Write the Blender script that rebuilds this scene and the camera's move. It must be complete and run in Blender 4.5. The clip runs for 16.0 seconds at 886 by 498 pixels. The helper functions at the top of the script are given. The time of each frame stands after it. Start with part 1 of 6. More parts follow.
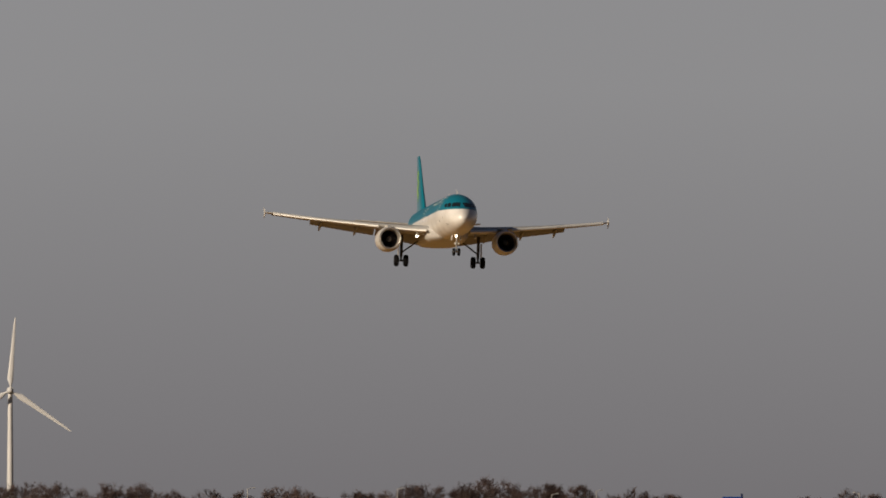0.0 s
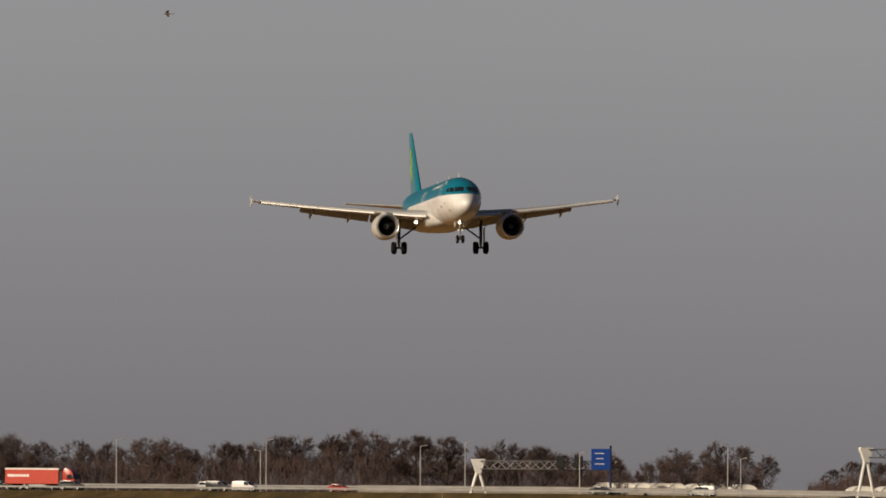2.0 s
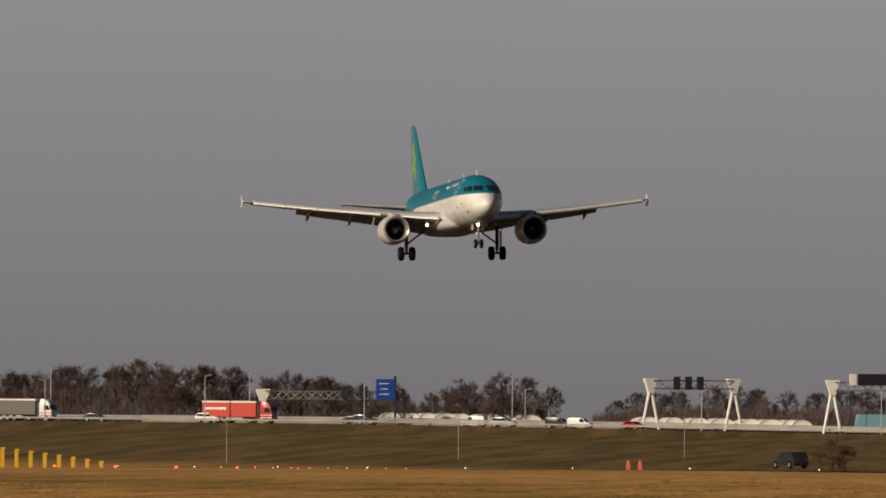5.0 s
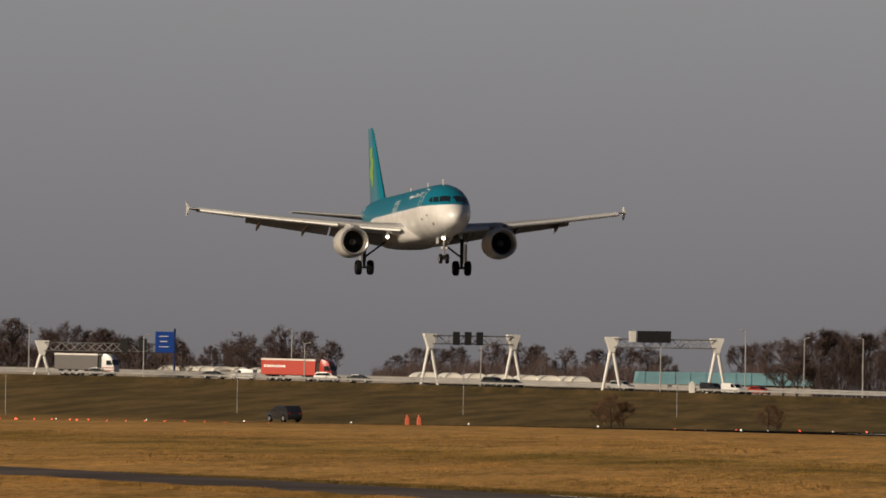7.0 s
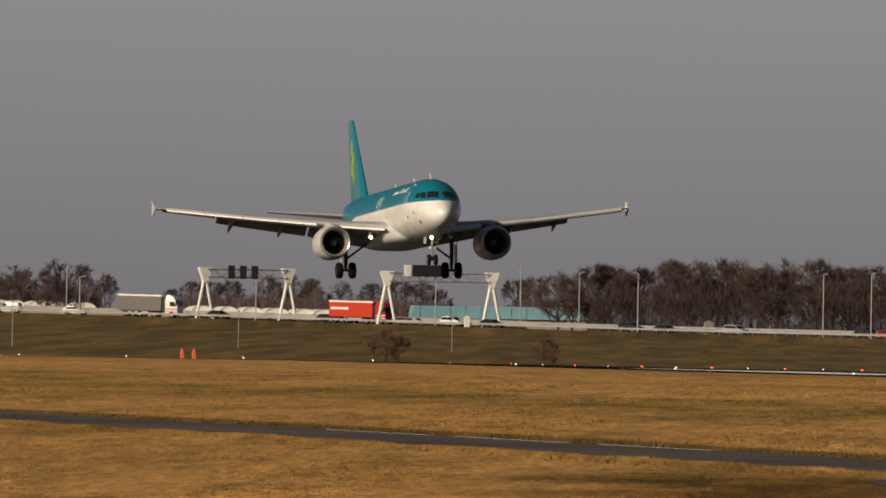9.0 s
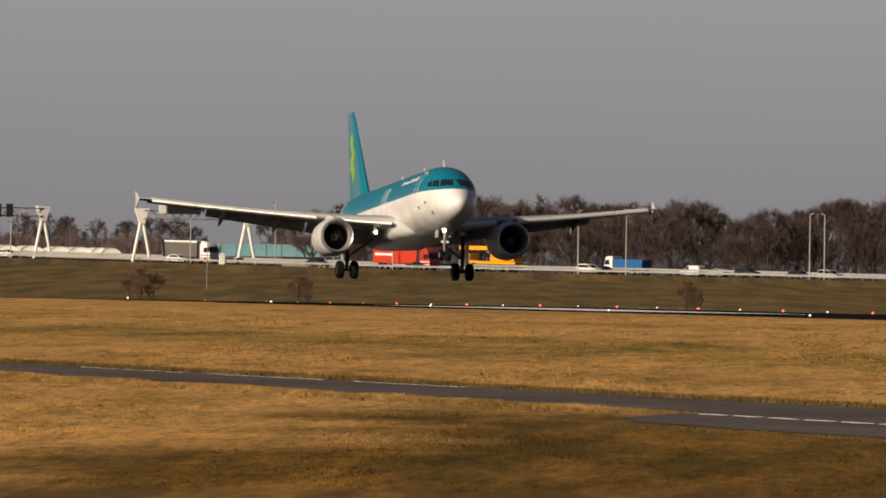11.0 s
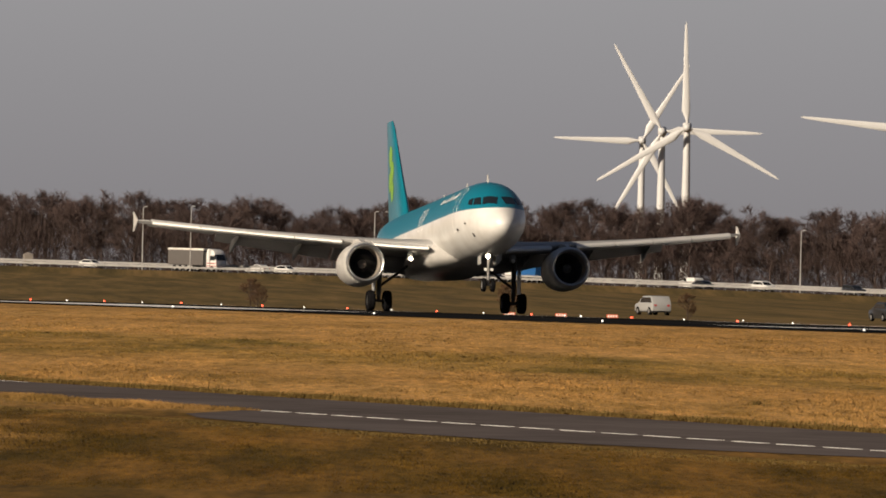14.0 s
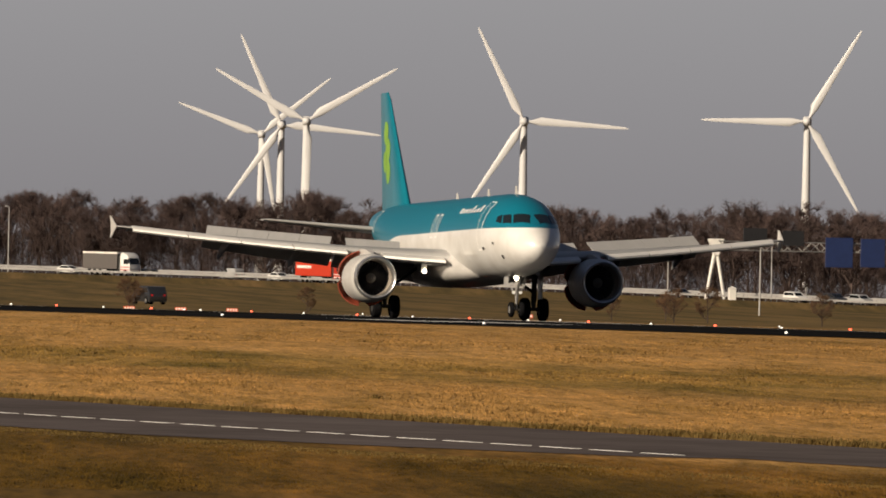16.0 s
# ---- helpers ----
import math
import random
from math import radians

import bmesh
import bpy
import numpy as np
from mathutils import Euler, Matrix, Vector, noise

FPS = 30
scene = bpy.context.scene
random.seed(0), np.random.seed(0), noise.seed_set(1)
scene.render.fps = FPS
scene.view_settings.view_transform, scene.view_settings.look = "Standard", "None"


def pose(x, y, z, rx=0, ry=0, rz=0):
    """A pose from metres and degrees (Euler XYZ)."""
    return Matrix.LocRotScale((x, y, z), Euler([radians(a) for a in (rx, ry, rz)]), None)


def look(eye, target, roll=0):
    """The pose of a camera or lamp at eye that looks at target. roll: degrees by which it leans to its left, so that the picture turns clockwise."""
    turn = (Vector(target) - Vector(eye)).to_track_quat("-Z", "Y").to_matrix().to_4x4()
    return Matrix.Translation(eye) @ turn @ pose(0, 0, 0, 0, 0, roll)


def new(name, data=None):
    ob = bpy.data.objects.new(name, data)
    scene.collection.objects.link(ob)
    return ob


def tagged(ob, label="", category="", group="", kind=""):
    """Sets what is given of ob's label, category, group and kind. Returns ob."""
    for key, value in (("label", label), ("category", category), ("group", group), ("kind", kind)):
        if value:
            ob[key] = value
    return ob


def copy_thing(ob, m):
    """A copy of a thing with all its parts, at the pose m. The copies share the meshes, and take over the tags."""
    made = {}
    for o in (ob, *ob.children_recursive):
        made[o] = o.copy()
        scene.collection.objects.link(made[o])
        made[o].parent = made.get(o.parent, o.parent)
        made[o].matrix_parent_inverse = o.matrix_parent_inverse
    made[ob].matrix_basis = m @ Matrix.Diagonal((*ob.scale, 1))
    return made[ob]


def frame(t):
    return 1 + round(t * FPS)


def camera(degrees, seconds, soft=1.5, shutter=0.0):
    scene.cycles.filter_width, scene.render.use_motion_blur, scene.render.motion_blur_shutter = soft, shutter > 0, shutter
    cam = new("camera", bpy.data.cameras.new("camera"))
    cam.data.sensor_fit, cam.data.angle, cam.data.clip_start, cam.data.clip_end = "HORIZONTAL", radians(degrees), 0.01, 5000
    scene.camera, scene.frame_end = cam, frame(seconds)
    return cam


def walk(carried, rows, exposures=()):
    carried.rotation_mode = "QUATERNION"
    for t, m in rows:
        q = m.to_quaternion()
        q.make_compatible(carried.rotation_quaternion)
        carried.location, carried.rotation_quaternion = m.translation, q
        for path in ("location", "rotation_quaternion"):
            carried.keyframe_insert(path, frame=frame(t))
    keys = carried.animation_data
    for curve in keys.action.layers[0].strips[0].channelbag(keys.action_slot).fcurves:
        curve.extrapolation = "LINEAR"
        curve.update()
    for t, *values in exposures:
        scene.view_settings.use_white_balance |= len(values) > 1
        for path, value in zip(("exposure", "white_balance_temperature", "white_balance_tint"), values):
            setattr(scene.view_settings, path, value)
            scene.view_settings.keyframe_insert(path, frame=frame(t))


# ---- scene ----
SPAN = 2.5665
cam = camera(SPAN, 16.0, soft=1.75)
EYE_Z = 2.0
# seconds, bearing from the runway's axis (degrees, clockwise), tilt up, lean
PATH = [
    (0.0, 5.59665, 0.88180, 0.0071),
    (0.5, 5.69093, 0.85255, -0.0665),
    (1.0, 5.77481, 0.80924, -0.1287),
    (1.5, 5.85927, 0.77271, -0.0750),
    (2.0, 5.97722, 0.74181, -0.1401),
    (2.5, 6.07716, 0.68927, -0.1397),
    (3.0, 6.19624, 0.63790, -0.2291),
    (3.5, 6.29849, 0.63561, -0.3209),
    (6.0, 6.89243, 0.42572, -0.4275),
    (6.5, 7.06533, 0.39198, -0.6541),
    (7.0, 7.24189, 0.41504, -0.8200),
    (7.5, 7.32120, 0.39574, -0.9568),
    (8.0, 7.51713, 0.32233, -1.1957),
    (8.5, 7.69923, 0.27942, -1.1083),
    (11.0, 8.60357, 0.06176, -0.7946),
    (11.5, 8.73386, 0.06916, -1.0375),
    (12.0, 8.85009, 0.09788, -1.2099),
    (12.5, 9.02678, 0.08187, -1.7391),
    (13.0, 9.36942, 0.07650, -1.5976),
    (13.5, 9.62330, 0.04553, -1.4527),
    (14.0, 9.86595, 0.07445, -1.2637),
    (14.5, 10.05517, 0.09044, -1.2301),
    (15.0, 10.32450, 0.10459, -0.9572),
    (15.5, 10.63153, 0.07504, -1.0643),
    (16.0, 10.96805, 0.07936, -1.1459),
]
walk(cam, [(t, pose(0, 0, EYE_Z, 90 + tilt, lean, -bearing)) for t, bearing, tilt, lean in PATH],
     exposures=[(0.0, -0.24), (1.2, -0.14), (3.5, -0.12), (6.0, -0.22), (8.5, -0.17), (11.0, 0.22), (13.5, 0.21), (16.0, 0.20)])

# ---------------------------------------------------------------- light
SUN_TO = Vector((-0.735, -0.51, 0.335)).normalized()
world = bpy.data.worlds.new("hazy_sky")
scene.world = world
world.use_nodes = True
wn, wl = world.node_tree.nodes, world.node_tree.links
wn.clear()
w_out = wn.new("ShaderNodeOutputWorld")
w_bg = wn.new("ShaderNodeBackground")
w_sky = wn.new("ShaderNodeTexSky")
w_sky.sky_type = 'NISHITA'
w_sky.sun_disc = False
w_sky.sun_elevation = math.asin(SUN_TO.z)
w_sky.sun_rotation = math.atan2(SUN_TO.x, SUN_TO.y)
w_sky.dust_density = 4.0
w_hsv = wn.new("ShaderNodeHueSaturation")
w_hsv.inputs["Saturation"].default_value = 0.25
w_hsv.inputs["Value"].default_value = 0.04
w_tc = wn.new("ShaderNodeTexCoord")
w_sep = wn.new("ShaderNodeSeparateXYZ")
w_ramp = wn.new("ShaderNodeValToRGB")
w_ramp.color_ramp.elements[0].position = 0.5
w_ramp.color_ramp.elements[0].color = (0.230, 0.218, 0.228, 1)
w_ramp.color_ramp.elements[1].position = 0.513
for w_pos, w_col in ((0.522, (0.36, 0.36, 0.375, 1)), (0.540, (0.13, 0.14, 0.17, 1)), (0.60, (0.042, 0.055, 0.088, 1)), (1.0, (0.018, 0.029, 0.060, 1))):
    w_ramp.color_ramp.elements.new(w_pos).color = w_col
w_ramp.color_ramp.elements[1].color = (0.385, 0.380, 0.388, 1)
w_map = wn.new("ShaderNodeMapRange")
w_map.inputs["From Min"].default_value = -1
w_map.inputs["From Max"].default_value = 1
w_noise = wn.new("ShaderNodeTexNoise")
w_noise.inputs["Scale"].default_value = 9
w_noise.inputs["Detail"].default_value = 3
w_mix = wn.new("ShaderNodeMixRGB")
w_mix.inputs["Fac"].default_value = 0.90
w_mul = wn.new("ShaderNodeMixRGB")
w_mul.blend_type = 'MULTIPLY'
w_mul.inputs["Fac"].default_value = 0.12
wl.new(w_tc.outputs["Generated"], w_sep.inputs[0])
wl.new(w_sep.outputs["Z"], w_map.inputs["Value"])
wl.new(w_map.outputs["Result"], w_ramp.inputs["Fac"])
wl.new(w_tc.outputs["Generated"], w_noise.inputs["Vector"])
wl.new(w_sky.outputs["Color"], w_hsv.inputs["Color"])
wl.new(w_hsv.outputs["Color"], w_mix.inputs["Color1"])
wl.new(w_ramp.outputs["Color"], w_mix.inputs["Color2"])
wl.new(w_mix.outputs["Color"], w_mul.inputs["Color1"])
wl.new(w_noise.outputs["Fac"], w_mul.inputs["Color2"])
wl.new(w_mul.outputs["Color"], w_bg.inputs["Color"])
wl.new(w_bg.outputs["Background"], w_out.inputs["Surface"])
w_bg.inputs["Strength"].default_value = 1.0

sun = new("sun", bpy.data.lights.new("sun", 'SUN'))
sun.data.energy = 5.0
sun.data.angle = radians(0.6)
sun.data.color = (1.0, 0.84, 0.64)
sun.matrix_world = look((0, 0, 200), Vector((0, 0, 200)) - SUN_TO)

# ---------------------------------------------------------------- materials
def mat(name, color, rough=0.6, metal=0.0, noise_scale=0.0, amount=0.25, bump=0.0, second=None, coord="Object", stretch=(1, 1, 1),
        emit=None, power=0.0, coat=0.0, per_object=0.0, matt=False):
    m = bpy.data.materials.new(name)
    m.use_nodes = True
    n, l = m.node_tree.nodes, m.node_tree.links
    b = n["Principled BSDF"]
    b.inputs["Base Color"].default_value = (*color, 1)
    b.inputs["Roughness"].default_value = rough
    b.inputs["Metallic"].default_value = metal
    b.inputs["Coat Weight"].default_value = coat
    if matt:
        b.inputs["Specular IOR Level"].default_value = 0.0
    if emit:
        b.inputs["Emission Color"].default_value = (*emit, 1)
        b.inputs["Emission Strength"].default_value = power
    out = None
    if noise_scale:
        tc = n.new("ShaderNodeTexCoord")
        mp = n.new("ShaderNodeMapping")
        mp.inputs["Scale"].default_value = stretch
        big = n.new("ShaderNodeTexNoise")
        big.inputs["Scale"].default_value = noise_scale
        big.inputs["Detail"].default_value = 6
        small = n.new("ShaderNodeTexNoise")
        small.inputs["Scale"].default_value = noise_scale * 9
        small.inputs["Detail"].default_value = 4
        l.new(tc.outputs[coord], mp.inputs["Vector"])
        l.new(mp.outputs["Vector"], big.inputs["Vector"])
        l.new(mp.outputs["Vector"], small.inputs["Vector"])
        add = n.new("ShaderNodeMath")
        add.operation = 'MULTIPLY_ADD'
        add.inputs[1].default_value = 0.45
        l.new(small.outputs["Fac"], add.inputs[0])
        l.new(big.outputs["Fac"], add.inputs[2])
        ramp = n.new("ShaderNodeValToRGB")
        ramp.color_ramp.elements[0].position = 0.45
        ramp.color_ramp.elements[1].position = 1.0
        c2 = second or tuple(min(1, c * (1 + amount)) for c in color)
        c1 = color if second else tuple(c * (1 - amount) for c in color)
        ramp.color_ramp.elements[0].color = (*c1, 1)
        ramp.color_ramp.elements[1].color = (*c2, 1)
        l.new(add.outputs[0], ramp.inputs["Fac"])
        l.new(ramp.outputs["Color"], b.inputs["Base Color"])
        out = ramp.outputs["Color"]
        if bump:
            bp = n.new("ShaderNodeBump")
            bp.inputs["Strength"].default_value = bump
            l.new(small.outputs["Fac"], bp.inputs["Height"])
            l.new(bp.outputs["Normal"], b.inputs["Normal"])
    if per_object:
        info = n.new("ShaderNodeObjectInfo")
        mr = n.new("ShaderNodeMapRange")
        mr.inputs["To Min"].default_value = 1 - per_object
        mr.inputs["To Max"].default_value = 1 + per_object
        hs = n.new("ShaderNodeHueSaturation")
        hs.inputs["Color"].default_value = (*color, 1)
        l.new(info.outputs["Random"], mr.inputs["Value"])
        l.new(mr.outputs["Result"], hs.inputs["Value"])
        if out:
            l.new(out, hs.inputs["Color"])
        l.new(hs.outputs["Color"], b.inputs["Base Color"])
    return m


def grass_material(blades=False):
    m = bpy.data.materials.new("grass_blades" if blades else "winter_grass")
    m.use_nodes = True
    n, l = m.node_tree.nodes, m.node_tree.links
    b = n["Principled BSDF"]
    b.inputs["Roughness"].default_value = 0.95
    b.inputs["Specular IOR Level"].default_value = 0.1
    tc = n.new("ShaderNodeTexCoord")

    def tex(scale, detail, stretch, turn=0.165):
        mp = n.new("ShaderNodeMapping")
        # drawn out along the way the wind and the mower have gone
        mp.vector_type = 'TEXTURE'
        mp.inputs["Scale"].default_value = tuple(1.0 / k for k in stretch)
        mp.inputs["Rotation"].default_value = (0, 0, -turn)
        t = n.new("ShaderNodeTexNoise")
        t.inputs["Scale"].default_value = scale
        t.inputs["Detail"].default_value = detail
        t.inputs["Roughness"].default_value = 0.6
        l.new(tc.outputs["Object"], mp.inputs["Vector"])
        l.new(mp.outputs["Vector"], t.inputs["Vector"])
        return t.outputs["Fac"]

    def ramp(fac, stops):
        r = n.new("ShaderNodeValToRGB")
        while len(r.color_ramp.elements) < len(stops):
            r.color_ramp.elements.new(0.5)
        for e, (p, c) in zip(r.color_ramp.elements, stops):
            e.position, e.color = p, (*c, 1)
        l.new(fac, r.inputs["Fac"])
        return r.outputs["Color"]

    def mix(kind, fac, a, c):
        x = n.new("ShaderNodeMixRGB")
        x.blend_type = kind
        for key, v in (("Fac", fac), ("Color1", a), ("Color2", c)):
            if isinstance(v, (int, float)):
                x.inputs[key].default_value = v
            else:
                l.new(v, x.inputs[key])
        return x.outputs["Color"]

    # straw and green patches, drawn out along the mowing direction
    patches = tex(0.02, 5, (1.3, 0.28, 1))
    swathes = tex(0.22, 5, (1.0, 0.07, 1))
    tufts = tex(2.2, 4, (1, 0.045, 1))
    base = ramp(patches, [(0.34, (0.325, 0.187, 0.064)), (0.46, (0.428, 0.243, 0.083)), (0.64, (0.51, 0.296, 0.108))])
    sw = ramp(swathes, [(0.30, (0.68, 0.71, 0.62)), (0.45, (0.97, 0.97, 0.96)), (0.70, (1.14, 1.10, 1.02))])
    tf = ramp(tufts, [(0.32, (0.68, 0.68, 0.62)), (0.50, (1.0, 1.0, 1.0)), (0.70, (1.24, 1.20, 1.14))])
    clumps = ramp(tex(0.62, 5, (1.0, 0.045, 1)), [(0.32, (0.68, 0.70, 0.60)), (0.48, (0.98, 0.98, 0.97)), (0.68, (1.20, 1.17, 1.12))])
    col = mix('MULTIPLY', 1.0, mix('MULTIPLY', 1.0, mix('MULTIPLY', 1.0, base, sw), tf), clumps)
    fine = ramp(tex(7.0, 3, (1, 0.05, 1)), [(0.32, (0.66, 0.66, 0.61)), (0.50, (1.0, 1.0, 1.0)), (0.68, (1.28, 1.24, 1.18))])
    col = mix('MULTIPLY', 1.0, col, fine)
    near = n.new("ShaderNodeSeparateXYZ")
    l.new(tc.outputs["Object"], near.inputs[0])

    def calc(kind, a, c):
        x = n.new("ShaderNodeMath")
        x.operation = kind
        for k, v in enumerate((a, c)):
            if isinstance(v, (int, float)):
                x.inputs[k].default_value = v
            else:
                l.new(v, x.inputs[k])
        return x.outputs[0]

    def band(value, lo, hi):
        x = n.new("ShaderNodeMapRange")
        x.inputs["From Min"].default_value = lo
        x.inputs["From Max"].default_value = hi
        l.new(value, x.inputs["Value"])
        return x.outputs["Result"]
    # a greener band along the middle of the field
    mid = calc('ADD', near.outputs["X"], calc('MULTIPLY', tex(0.05, 4, (1.0, 0.3, 1)), 24.0))
    strip_green = calc('MULTIPLY', band(mid, 80.0, 88.0), band(mid, 108.0, 97.0))
    col = mix('MIX', strip_green, col, mix('MULTIPLY', 1.0, col, ramp(swathes, [(0.35, (0.56, 0.64, 0.50)), (0.60, (0.84, 0.88, 0.80))])))
    # darker green ground between the camera and the passing bay, ending in an uneven edge
    edge_noise = tex(0.10, 5, (1.0, 0.25, 1))
    slant = calc('ADD', calc('SUBTRACT', near.outputs["X"], calc('MULTIPLY', near.outputs["Y"], 0.217)), calc('MULTIPLY', edge_noise, 14.0))
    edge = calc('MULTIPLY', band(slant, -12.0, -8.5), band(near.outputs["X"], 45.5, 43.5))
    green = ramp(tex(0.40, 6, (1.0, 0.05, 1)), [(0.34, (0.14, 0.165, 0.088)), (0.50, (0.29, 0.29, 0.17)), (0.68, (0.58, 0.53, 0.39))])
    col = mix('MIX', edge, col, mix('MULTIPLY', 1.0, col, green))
    far = n.new("ShaderNodeMapRange")
    far.inputs["From Min"].default_value = 215
    far.inputs["From Max"].default_value = 245
    l.new(near.outputs["X"], far.inputs["Value"])
    meadow = ramp(tex(0.20, 5, (1.0, 0.022, 1.0), 0.15), [(0.34, (0.082, 0.060, 0.022)), (0.50, (0.135, 0.092, 0.034)), (0.66, (0.20, 0.128, 0.050))])
    meadow = mix('MULTIPLY', 0.7, meadow, ramp(tex(0.9, 4, (1.0, 0.028, 1.0), 0.15), [(0.34, (0.66, 0.70, 0.62)), (0.52, (1.0, 1.0, 1.0)), (0.70, (1.24, 1.18, 1.10))]))
    col = mix('MIX', far.outputs["Result"], col, meadow)
    if blades:
        geo = n.new("ShaderNodeNewGeometry")
        col = mix('MULTIPLY', 1.0, col, ramp(geo.outputs["Random Per Island"], [(0.0, (0.84, 0.84, 0.80)), (0.6, (1.01, 1.01, 1.01)), (1.0, (1.16, 1.14, 1.12))]))
        # a mat of blades catches light as a soft surface does
        up = n.new("ShaderNodeVectorMath")
        up.operation = 'MULTIPLY_ADD'
        l.new(geo.outputs["Normal"], up.inputs[0])
        up.inputs[1].default_value = (0.2, 0.2, 0.2)
        up.inputs[2].default_value = (0, 0, 0.85)
        l.new(up.outputs[0], b.inputs["Normal"])
        l.new(col, b.inputs["Base Color"])
        return m
    l.new(col, b.inputs["Base Color"])
    bp = n.new("ShaderNodeBump")
    bp.inputs["Strength"].default_value = 0.10
    bp.inputs["Distance"].default_value = 0.10
    l.new(tufts, bp.inputs["Height"])
    l.new(bp.outputs["Normal"], b.inputs["Normal"])
    return m


def livery_material():
    """White belly, teal crown: the parting line runs level from the nose and sinks aft of the wing."""
    m = mat("livery_paint", (0.8, 0.79, 0.76), 0.36, coat=0.4)
    m.node_tree.nodes["Principled BSDF"].inputs["Coat Roughness"].default_value = 0.24
    n, l = m.node_tree.nodes, m.node_tree.links
    b = n["Principled BSDF"]
    tc = n.new("ShaderNodeTexCoord")
    sep = n.new("ShaderNodeSeparateXYZ")
    l.new(tc.outputs["Object"], sep.inputs[0])
    aft = n.new("ShaderNodeMapRange")
    aft.interpolation_type = 'SMOOTHSTEP'
    for key, v in (("From Min", -5.0), ("From Max", -19.0), ("To Min", 4.31), ("To Max", 1.8)):
        aft.inputs[key].default_value = v
    l.new(sep.outputs["X"], aft.inputs["Value"])
    dif = n.new("ShaderNodeMath")
    dif.operation = 'SUBTRACT'
    l.new(sep.outputs["Z"], dif.inputs[0])
    l.new(aft.outputs["Result"], dif.inputs[1])
    step = n.new("ShaderNodeMapRange")
    step.inputs["From Min"].default_value = -0.02
    step.inputs["From Max"].default_value = 0.02
    l.new(dif.outputs[0], step.inputs["Value"])
    grime = n.new("ShaderNodeTexNoise")
    grime.inputs["Scale"].default_value = 0.7
    grime.inputs["Detail"].default_value = 6
    gr = n.new("ShaderNodeValToRGB")
    gr.color_ramp.elements[0].position = 0.3
    gr.color_ramp.elements[0].color = (0.63, 0.61, 0.58, 1)
    gr.color_ramp.elements[1].position = 0.6
    gr.color_ramp.elements[1].color = (0.76, 0.75, 0.73, 1)
    l.new(tc.outputs["Object"], grime.inputs["Vector"])
    l.new(grime.outputs["Fac"], gr.inputs["Fac"])
    mx = n.new("ShaderNodeMixRGB")
    mx.inputs["Color2"].default_value = (0.004, 0.158, 0.235, 1)
    l.new(gr.outputs["Color"], mx.inputs["Color1"])
    l.new(step.outputs["Result"], mx.inputs["Fac"])
    l.new(mx.outputs["Color"], b.inputs["Base Color"])
    return m


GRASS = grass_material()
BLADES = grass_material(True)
# rank grass coloured dark brown, with the fringe's shadow side in the colour
VERGE = mat("rank_verge_grass", (0.125, 0.086, 0.031), 0.95, noise_scale=0.5, amount=0.45, matt=True)
ASPHALT = mat("worn_asphalt", (0.055, 0.051, 0.052), 0.95, matt=True, noise_scale=0.15, amount=0.35, bump=0.2, stretch=(1, 0.25, 1))
RUNWAY = mat("rubbered_runway", (0.014, 0.014, 0.015), 0.95, matt=True, noise_scale=0.08, amount=0.4, stretch=(1, 0.1, 1))
SERVICE = mat("service_road_asphalt", (0.108, 0.092, 0.090), 0.95, matt=True, noise_scale=0.22, amount=0.38, bump=0.3, stretch=(1, 0.3, 1))
PAINT = mat("road_paint", (0.82, 0.80, 0.77), 0.7, noise_scale=1.1, amount=0.2)
GALV = mat("galvanised_steel", (0.36, 0.35, 0.34), 0.6, 0.2, noise_scale=0.4, amount=0.2)
WHITE_STEEL = mat("white_painted_steel", (0.72, 0.70, 0.66), 0.5, noise_scale=0.6, amount=0.12)
GREY_STEEL = mat("grey_steel", (0.20, 0.20, 0.20), 0.5, 0.4, noise_scale=0.8, amount=0.2)
DARK = mat("black_panel", (0.012, 0.012, 0.014), 0.5, noise_scale=1.0, amount=0.3)
NAVY = mat("navy_sign", (0.010, 0.022, 0.085), 0.5, noise_scale=1.0, amount=0.15)
BLUE = mat("blue_sign", (0.012, 0.06, 0.30), 0.45, noise_scale=1.0, amount=0.12)
CONCRETE = mat("pale_concrete", (0.25, 0.22, 0.19), 0.9, noise_scale=0.1, amount=0.25, bump=0.2)
YELLOW = mat("yellow_mast_paint", (0.62, 0.36, 0.02), 0.55, noise_scale=1.2, amount=0.18)
ORANGE = mat("orange_paint", (0.60, 0.13, 0.06), 0.6, noise_scale=3, amount=0.15)
RED_GLOW = mat("red_lamp_glass", (0.6, 0.03, 0.02), 0.4, emit=(1.0, 0.12, 0.05), power=3.0)
WHITE_GLOW = mat("white_lamp_glass", (0.8, 0.8, 0.75), 0.4, emit=(1.0, 0.93, 0.80), power=1.0)
TEAL_ROOF = mat("teal_sheet_roof", (0.20, 0.37, 0.41), 0.6, noise_scale=0.05, amount=0.2)
DOME = mat("white_film", (0.72, 0.69, 0.64), 0.6, noise_scale=0.2, amount=0.15)
BARK = mat("bare_bark", (0.066, 0.049, 0.045), 0.95, matt=True, noise_scale=1.2, amount=0.35, per_object=0.2)
TWIG = mat("bare_twigs", (0.084, 0.060, 0.056), 0.95, matt=True, noise_scale=0.25, amount=0.4, per_object=0.22)
# twig colour darkened to carry the self-shade of dense undergrowth
SHADED_TWIG = mat("dark_bramble_stems", (0.056, 0.041, 0.038), 0.95, matt=True, noise_scale=0.2, amount=0.4)
BRUSH = mat("brown_scrub_twigs", (0.125, 0.075, 0.045), 0.95, matt=True, noise_scale=0.3, amount=0.35, per_object=0.2)
